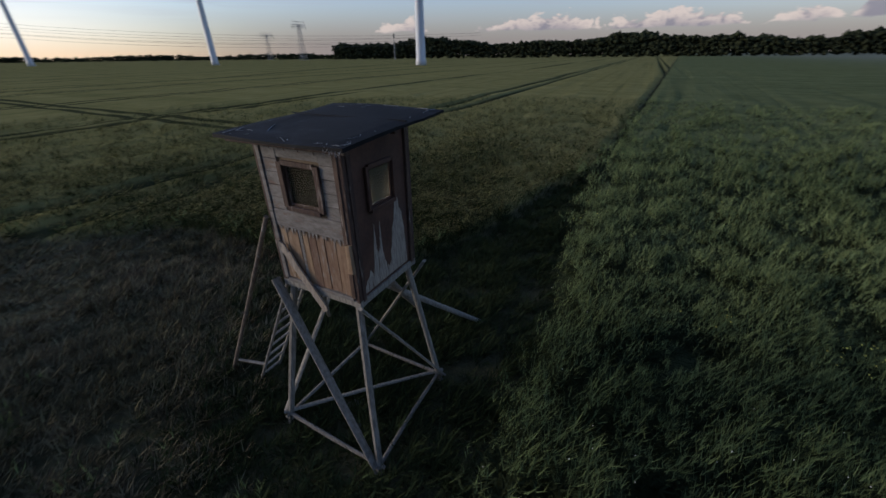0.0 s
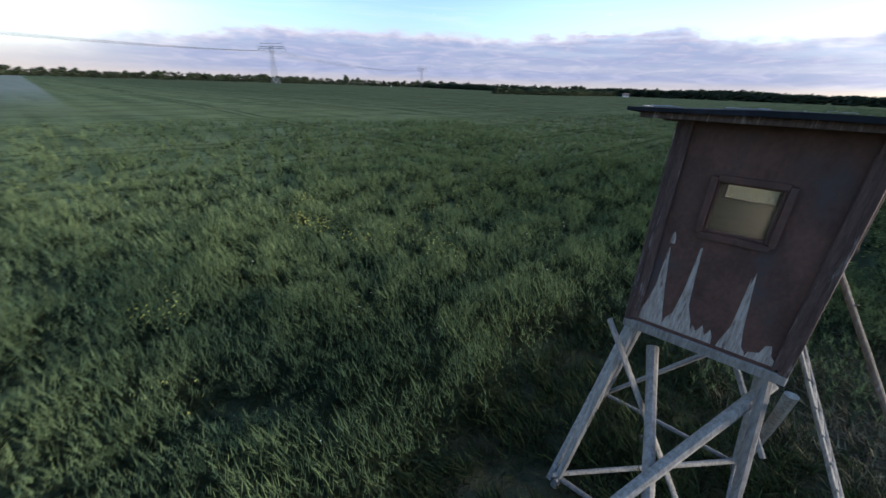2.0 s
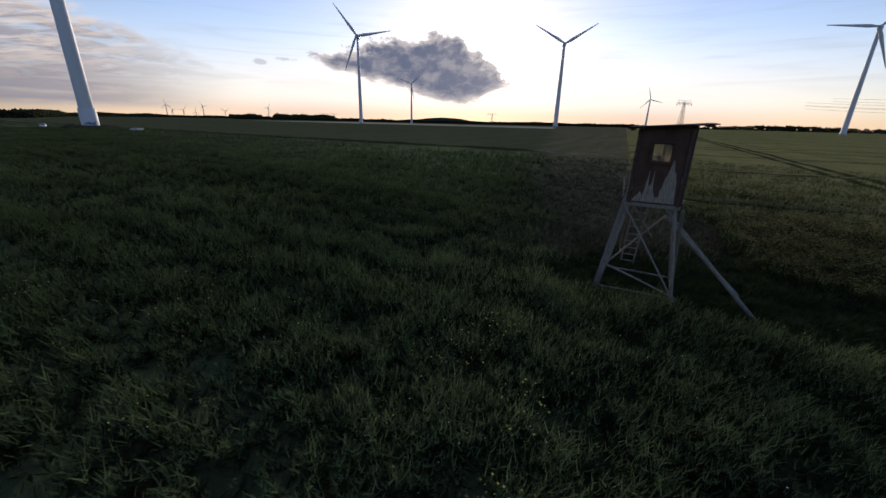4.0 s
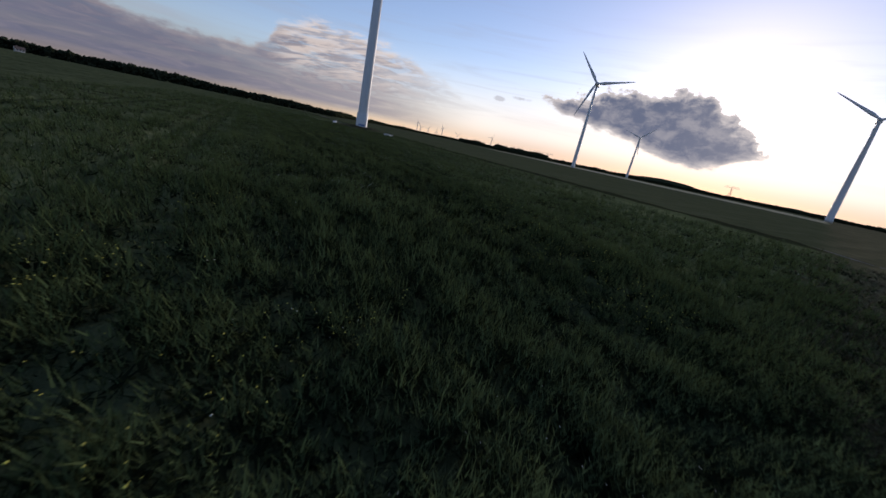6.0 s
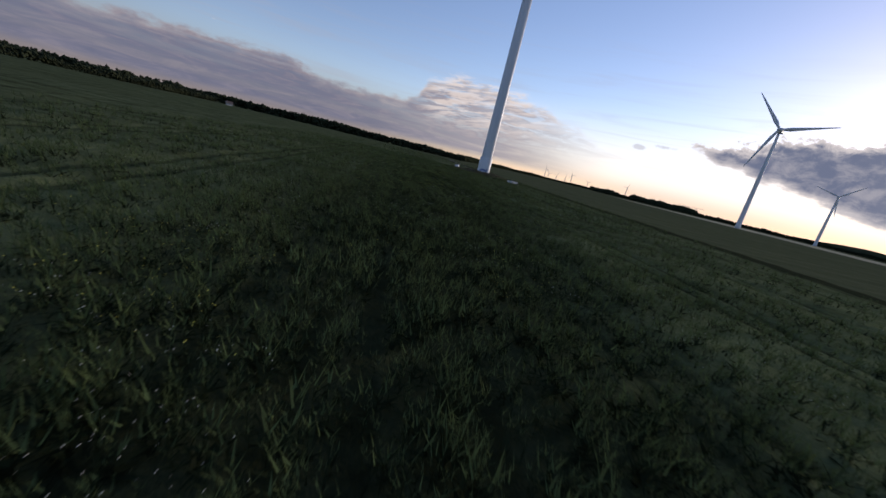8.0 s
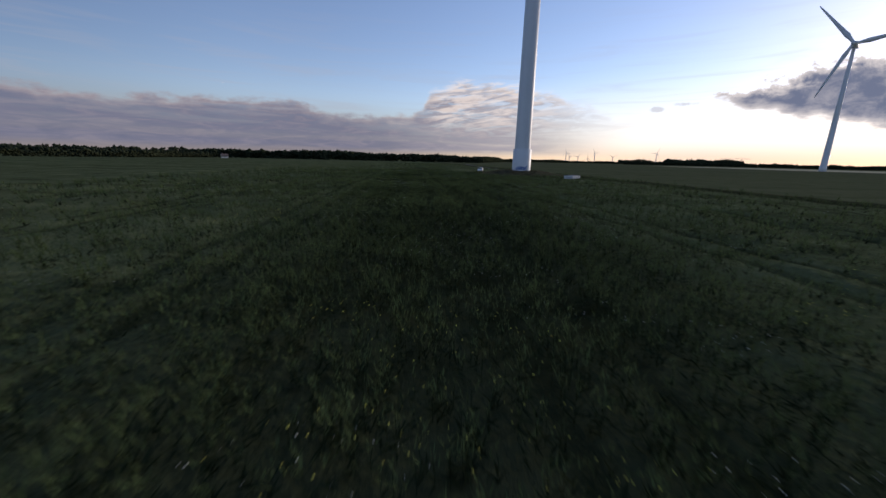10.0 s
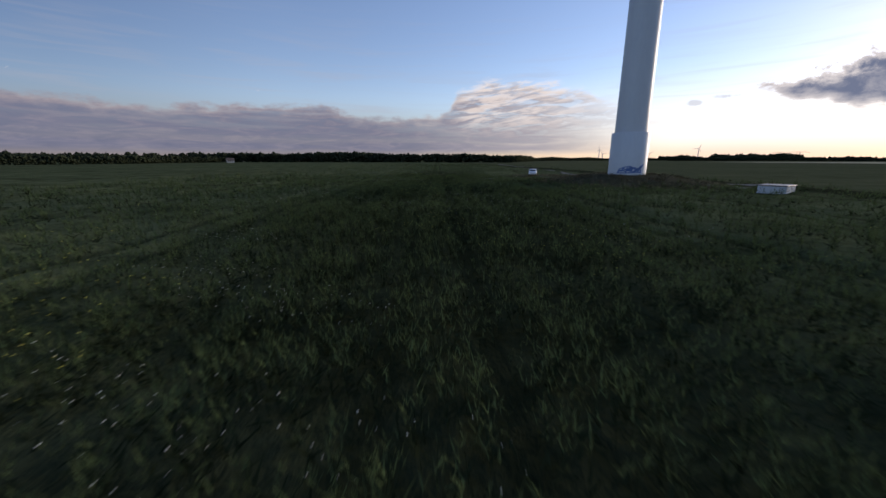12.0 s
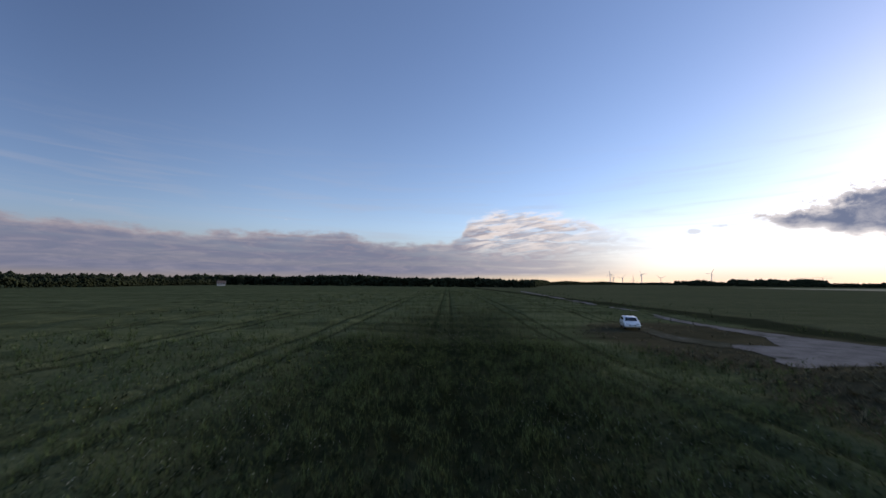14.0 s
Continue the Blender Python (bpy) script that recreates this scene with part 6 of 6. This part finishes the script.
def clump(p):
    """Rises where the plants stand in bushy tufts, half a metre to two metres apart, and falls in the gaps."""
    x, y = p[:, 0] + 0.25 * wave(p[:, 1] * 1.3, p[:, 0]), p[:, 1] + 0.25 * wave(p[:, 0] * 1.1, p[:, 1] * 0.9)
    return np.clip(0.65 * wave(x * 8.5, y * 7.4) + 0.5 * wave(x * 3.1, y * 4.2), -1, 1)


def plant_sizes(p):
    return rng.uniform(0.78, 1.12, len(p)) * (0.9 + 0.14 * wave(p[:, 0] * 0.8, p[:, 1] * 0.7) + 0.2 * clump(p))


def wind_lean(p, h):
    gust = wave(p[:, 0] * 0.2, p[:, 1] * 0.25)
    lean = np.zeros((len(p), 3))
    lean[:, 0], lean[:, 1] = h * (0.16 + 0.14 * gust) * 0.8, h * (0.16 + 0.14 * gust) * 0.5
    return lean


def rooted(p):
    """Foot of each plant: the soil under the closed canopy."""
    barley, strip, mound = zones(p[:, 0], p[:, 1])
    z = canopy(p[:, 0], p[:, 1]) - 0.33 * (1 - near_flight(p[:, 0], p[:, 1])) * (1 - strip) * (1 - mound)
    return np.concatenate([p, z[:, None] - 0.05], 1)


def rape_plants(name, p, f, height, label):
    """Rape gone over to pods: a stem, side branches from its upper half, and fine pods set all round them."""
    n = len(p)
    row = np.sin((0.9976 * p[:, 0] - 0.0698 * p[:, 1]) * 2.3 + 0.9 * wave(p[:, 0] * 0.3, p[:, 1] * 0.2))
    size = plant_sizes(p) * (1 + 0.1 * row)
    h = height * size
    foot = rooted(p)
    wide = np.sqrt(f)
    top = foot + wind_lean(p, h)
    top[:, 2] = foot[:, 2] + h
    arms, pods, leaves = 3, 10, 5
    ang, way = ring_ways(n, arms)
    start = foot[:, None] + (top - foot)[:, None] * rng.uniform(0.45, 0.75, (n, arms, 1))
    tip = start * 0.35 + top[:, None] * 0.65 + way * (rng.uniform(0.1, 0.24, (n, arms)) * (wide * size)[:, None])[..., None]
    tip[..., 2] = foot[:, None, 2] + h[:, None] * rng.uniform(0.72, 1.02, (n, arms))
    # every pod sits on the stem or on one of the branches
    a0 = np.concatenate([(foot + (top - foot) * 0.45)[:, None], start], 1)
    a1 = np.concatenate([top[:, None], tip], 1)
    pick = rng.integers(0, arms + 1, (n, pods))
    rows = np.arange(n)[:, None]
    low = a0[rows, pick] + (a1 - a0)[rows, pick] * rng.uniform(0.25, 1.0, (n, pods, 1))
    pang, pway = ring_ways(n, pods)
    pway[..., 2] = rng.uniform(0.6, 2.4, (n, pods))
    pway += 1.6 * (top - foot)[:, None] * np.array([1, 1, 0]) / h[:, None, None]
    end = low + pway * (rng.uniform(0.055, 0.115, (n, pods)) * (wide * size)[:, None])[..., None]
    w = f ** 0.8
    slivers(name, low.reshape(-1, 3), end.reshape(-1, 3), np.repeat(0.0066 * w, pods) * rng.uniform(0.6, 1.4, n * pods), (pang + rng.uniform(1.1, 2.0, (n, pods))).ravel(), "crop", label)
    # bare stems and branches, and broad leaves low down, in a colour darkened for inner shade
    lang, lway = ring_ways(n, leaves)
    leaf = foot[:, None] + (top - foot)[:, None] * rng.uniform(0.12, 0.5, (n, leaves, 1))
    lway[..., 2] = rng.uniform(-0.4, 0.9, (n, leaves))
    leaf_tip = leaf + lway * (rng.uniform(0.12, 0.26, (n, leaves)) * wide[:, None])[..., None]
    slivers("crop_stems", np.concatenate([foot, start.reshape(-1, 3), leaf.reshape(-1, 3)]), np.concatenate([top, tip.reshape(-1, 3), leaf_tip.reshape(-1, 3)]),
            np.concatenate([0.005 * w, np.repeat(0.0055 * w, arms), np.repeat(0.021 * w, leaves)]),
            np.concatenate([rng.random(n) * 6.28, (ang + 1.57).ravel(), (lang + 1.57).ravel()]), "crop_stem", "stems and lower leaves of the rape, coloured dark as in shade")


def barley_plants(p, f, height):
    """Barley: a few upright stems with narrow leaves, each stem bent over at its pale ear."""
    n, stems, leaves = len(p), 4, 4
    size = plant_sizes(p)
    wide, w = np.sqrt(f), f ** 0.8
    foot = rooted(p)
    ang, way = ring_ways(n, stems)
    h = (height * size)[:, None] * rng.uniform(0.8, 1.12, (n, stems))
    root = foot[:, None] + way * (0.05 * wide)[:, None, None]
    top = root + way * (rng.uniform(0.02, 0.12, (n, stems)) * wide[:, None])[..., None] + wind_lean(p, height * size)[:, None] * 0.8
    top[..., 2] = foot[:, None, 2] + h
    pick = rng.integers(0, stems, (n, leaves))
    rows = np.arange(n)[:, None]
    low = root[rows, pick] + (top - root)[rows, pick] * rng.uniform(0.3, 0.85, (n, leaves, 1))
    lang, lway = ring_ways(n, leaves)
    lway[..., 2] = rng.uniform(-0.2, 1.3, (n, leaves))
    end = low + lway * (rng.uniform(0.08, 0.17, (n, leaves)) * wide[:, None])[..., None]
    slivers("barley_plants", np.concatenate([root.reshape(-1, 3), low.reshape(-1, 3)]), np.concatenate([top.reshape(-1, 3), end.reshape(-1, 3)]),
            np.concatenate([np.repeat(0.006 * w, stems), np.repeat(0.0085 * w, leaves)]), np.concatenate([ang.ravel() + 1.57, lang.ravel() + 1.57]), "barley", "green leaves and stems of ripening barley")
    bow = np.array([0.8, 0.5, 0.12]) + rng.normal(0, 0.42, (n, stems, 3))
    tip = top + bow * (rng.uniform(0.07, 0.12, (n, stems)) * wide[:, None])[..., None]
    beard = tip + (bow + rng.normal(0, 0.2, (n, stems, 3))) * (0.07 * wide)[:, None, None]
    slivers("barley_ears", np.concatenate([top.reshape(-1, 3), tip.reshape(-1, 3)]), np.concatenate([tip.reshape(-1, 3), (top * 0.6 + beard * 0.4).reshape(-1, 3)]),
            np.repeat(np.concatenate([0.0085 * w, 0.009 * w]), stems), rng.random(2 * n * stems) * 6.28, "barley_ear", "pale yellowish nodding barley ears")


def grass_tufts(name, p, f, height, width, mat, label, each=13):
    """Tufts of long blades that part from one foot and arch over."""
    n = len(p)
    size = plant_sizes(p)
    foot = np.concatenate([p, canopy(p[:, 0], p[:, 1])[:, None] - 0.04], 1)
    ang, way = ring_ways(n, each)
    out = rng.random((n, each)) ** 0.8
    h = (height * size)[:, None] * rng.uniform(0.55, 1.1, (n, each)) * (1 - 0.45 * out)
    wide = np.sqrt(f)[:, None]
    low = foot[:, None] + way * (0.1 * out * wide)[..., None]
    upper = rng.random((n, each)) < 0.45
    low[..., 2] += np.where(upper, h * 0.45, 0.0)
    end = foot[:, None] + way * ((0.1 + 0.24 * out) * wide)[..., None] + wind_lean(p, height * size)[:, None]
    end[..., 2] = foot[:, None, 2] + h
    slivers(name, low.reshape(-1, 3), end.reshape(-1, 3), (width * f ** 0.8)[:, None].repeat(each, 1).ravel() * rng.uniform(0.6, 1.4, n * each), ang.ravel() + rng.uniform(1.2, 1.9, n * each), mat, label)


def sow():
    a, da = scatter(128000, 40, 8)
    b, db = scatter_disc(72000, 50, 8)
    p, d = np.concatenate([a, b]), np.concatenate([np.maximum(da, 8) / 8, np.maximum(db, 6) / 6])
    barley, strip, mound = zones(p[:, 0], p[:, 1])
    u = 0.9976 * p[:, 0] - 0.0698 * p[:, 1]
    pair = (u + 97.9) % 10.0
    pair = np.minimum(pair, 10.0 - pair)
    head = np.abs(np.abs(p[:, 1] + 17.4 + 0.05 * (p[:, 0] - 10)) - 0.9) + 9 * (p[:, 0] < 5)
    bare = (np.minimum(np.abs(pair - 0.9), head) < 0.26) & (rng.random(len(p)) < 0.4) & (barley < 0.5)
    bare |= (on_gravel(p[:, 0], p[:, 1]) & (wave(p[:, 0] * 2.2, p[:, 1] * 1.6) < 0.75)) | on_gravel(p[:, 0], p[:, 1], LANE) | on_gravel(p[:, 0], p[:, 1], BEND) | on_gravel(p[:, 0], p[:, 1], SPUR) | (np.hypot(p[:, 0] - TURBINE.x, p[:, 1] - TURBINE.y) < 2.7)
    bare |= (worn_pair(u, p[:, 1]) > 0.8 * rng.random(len(p)) + 0.1) & (barley < 0.5)
    ub = (p[:, 0] + 0.008 * p[:, 1] + 15.6 + 96) % 24
    ub = np.minimum(ub, 24 - ub)
    bare |= (barley > 0.5) & ((np.abs(ub - 1.25) < 0.42) | ((np.abs(np.abs(p[:, 1] - 17.3) - 1.0) < 0.4) & (p[:, 0] < -22)))
    # gaps between the tufts and long hollows where the wind has pressed the crop
    tuft = clump(p)
    hollow = wave(p[:, 0] * 0.5 + 0.3 * p[:, 1], p[:, 1] * 0.9 - 0.2 * p[:, 0])
    bare |= (tuft < -0.12) & (rng.random(len(p)) < 0.58) & (barley < 0.5)
    row = np.sin(u * 2.3 + 0.9 * wave(p[:, 0] * 0.3, p[:, 1] * 0.2))
    bare |= (row < -0.6) & (rng.random(len(p)) < 0.25) & (barley < 0.5)
    bare |= (hollow > 0.8) & (rng.random(len(p)) < 0.12) & (barley < 0.5)
    kind = np.where(barley > rng.random(len(p)), 1, np.where(np.maximum(strip, mound) > rng.random(len(p)), 2, 0))
    lush = ramp(p[:, 0] + 1.5 * wave(p[:, 0], p[:, 1]) + 0.5 * p[:, 1], -5.0, -1.8) * (p[:, 1] > -20)
    kind = np.where((kind == 2) & (lush > rng.random(len(p))), 3, kind)
    f = np.minimum(d, 3.2)
    for k in range(4):
        pick = (kind == k) & ~bare
        q, g = p[pick], f[pick]
        if k == 0:
            rape_plants("crop_plants", q, g, 0.86, "dense grey-green rape in pod, bent by the wind")
        elif k == 1:
            barley_plants(q, g, 0.72)
        elif k == 2:
            grass_tufts("weed_plants", q, g, 0.46, 0.01, "weed", "brownish fallow weeds and dry grass")
        else:
            grass_tufts("grass_tufts", q, g, 0.42, 0.011, "grass", "lush dark green grass under the stand")


sow()


def flowers(name, count, mat, label, threshold, size):
    a, da = scatter(count * 4, 24, 6)
    b, db = scatter_disc(count // 3, 24, 9)
    p, d = np.concatenate([a, b]), np.concatenate([da, db])
    barley, strip, mound = zones(p[:, 0], p[:, 1])
    shift = 40.0 if mat == "bloom_yellow" else 0.0
    patch = wave(p[:, 0] * 0.55 + shift, p[:, 1] * 0.5) + 0.7 * wave(p[:, 1] * 1.9, p[:, 0] * 1.6 + shift)
    keep = (patch > threshold) & (barley < 0.3) & (strip < 0.4) & (mound < 0.5) & ~on_gravel(p[:, 0], p[:, 1])
    if mat == "bloom_white":
        keep &= (p[:, 1] < -22) | (rng.random(len(p)) < 0.12)
    p, d = p[keep], d[keep]
    pick = rng.permutation(len(p))[:count]
    p, d = p[pick], d[pick]
    n = len(p)
    z = canopy(p[:, 0], p[:, 1]) + rng.uniform(0.7, 1.0, n)
    v = np.array([(1, 0, -0.3), (-0.5, 0.87, -0.3), (-0.5, -0.87, -0.3), (0, 0, 0.5)])
    f = np.array([(0, 1, 3), (1, 2, 3), (2, 0, 3), (0, 2, 1)])
    s = size * rng.uniform(0.5, 1.3, n) * np.maximum(1, d / 14)
    verts = v[None] * s[:, None, None] + np.concatenate([p, z[:, None]], 1)[:, None]
    faces = f[None] + (np.arange(n) * 4)[:, None, None]
    ob = mesh_part(name, numpy_mesh(name, verts.reshape(-1, 3), faces.reshape(-1, 3)), mat)
    tagged(ob, label, "flowers", kind="stuff")


flowers("white_flowers", 15000, "bloom_white", "scattered small white weed blossoms in the crop", 0.25, 0.0115)
flowers("yellow_flowers", 8000, "bloom_yellow", "patches of yellow mustard blossoms in the crop", 0.66, 0.016)


def mustard_patch(x, y, reach, count):
    """A clump of tall mustard in bloom standing out of the crop."""
    ang, d = rng.random(count) * 6.283, reach * np.sqrt(rng.random(count))
    px, py = x + np.cos(ang) * d * 1.6, y + np.sin(ang) * d
    base = canopy(px, py)
    z = base + rng.uniform(0.75, 1.08, count)
    v = np.array([(1, 0, -0.3), (-0.5, 0.87, -0.3), (-0.5, -0.87, -0.3), (0, 0, 0.5)])
    f = np.array([(0, 1, 3), (1, 2, 3), (2, 0, 3), (0, 2, 1)])
    s = 0.018 * rng.uniform(0.5, 1.4, count)
    verts = v[None] * s[:, None, None] + np.stack([px, py, z], -1)[:, None]
    faces = f[None] + (np.arange(count) * 4)[:, None, None]
    top = thing("mustard_plants", Matrix(), "clump of yellow flowering mustard standing in the crop", "flowers", "mustard clumps", "stuff")
    mesh_part("blossom", numpy_mesh("blossom", verts.reshape(-1, 3), faces.reshape(-1, 3)), "bloom_yellow", top)
    w = 0.005
    stem = np.stack([np.stack([px - w, py, base], -1), np.stack([px + w, py, base], -1), np.stack([px, py, z], -1)], 1)
    mesh_part("stems", numpy_mesh("stems", stem.reshape(-1, 3), np.arange(3 * count).reshape(-1, 3)), "crop", top)


for x, y, reach, count in ((9.9, -0.9, 0.5, 110), (12.4, -2.2, 0.3, 35), (6.0, -2.4, 0.5, 40), (7.5, 3.5, 0.45, 40), (8.1, -1.2, 0.35, 26)):
    mustard_patch(x, y, reach, count)
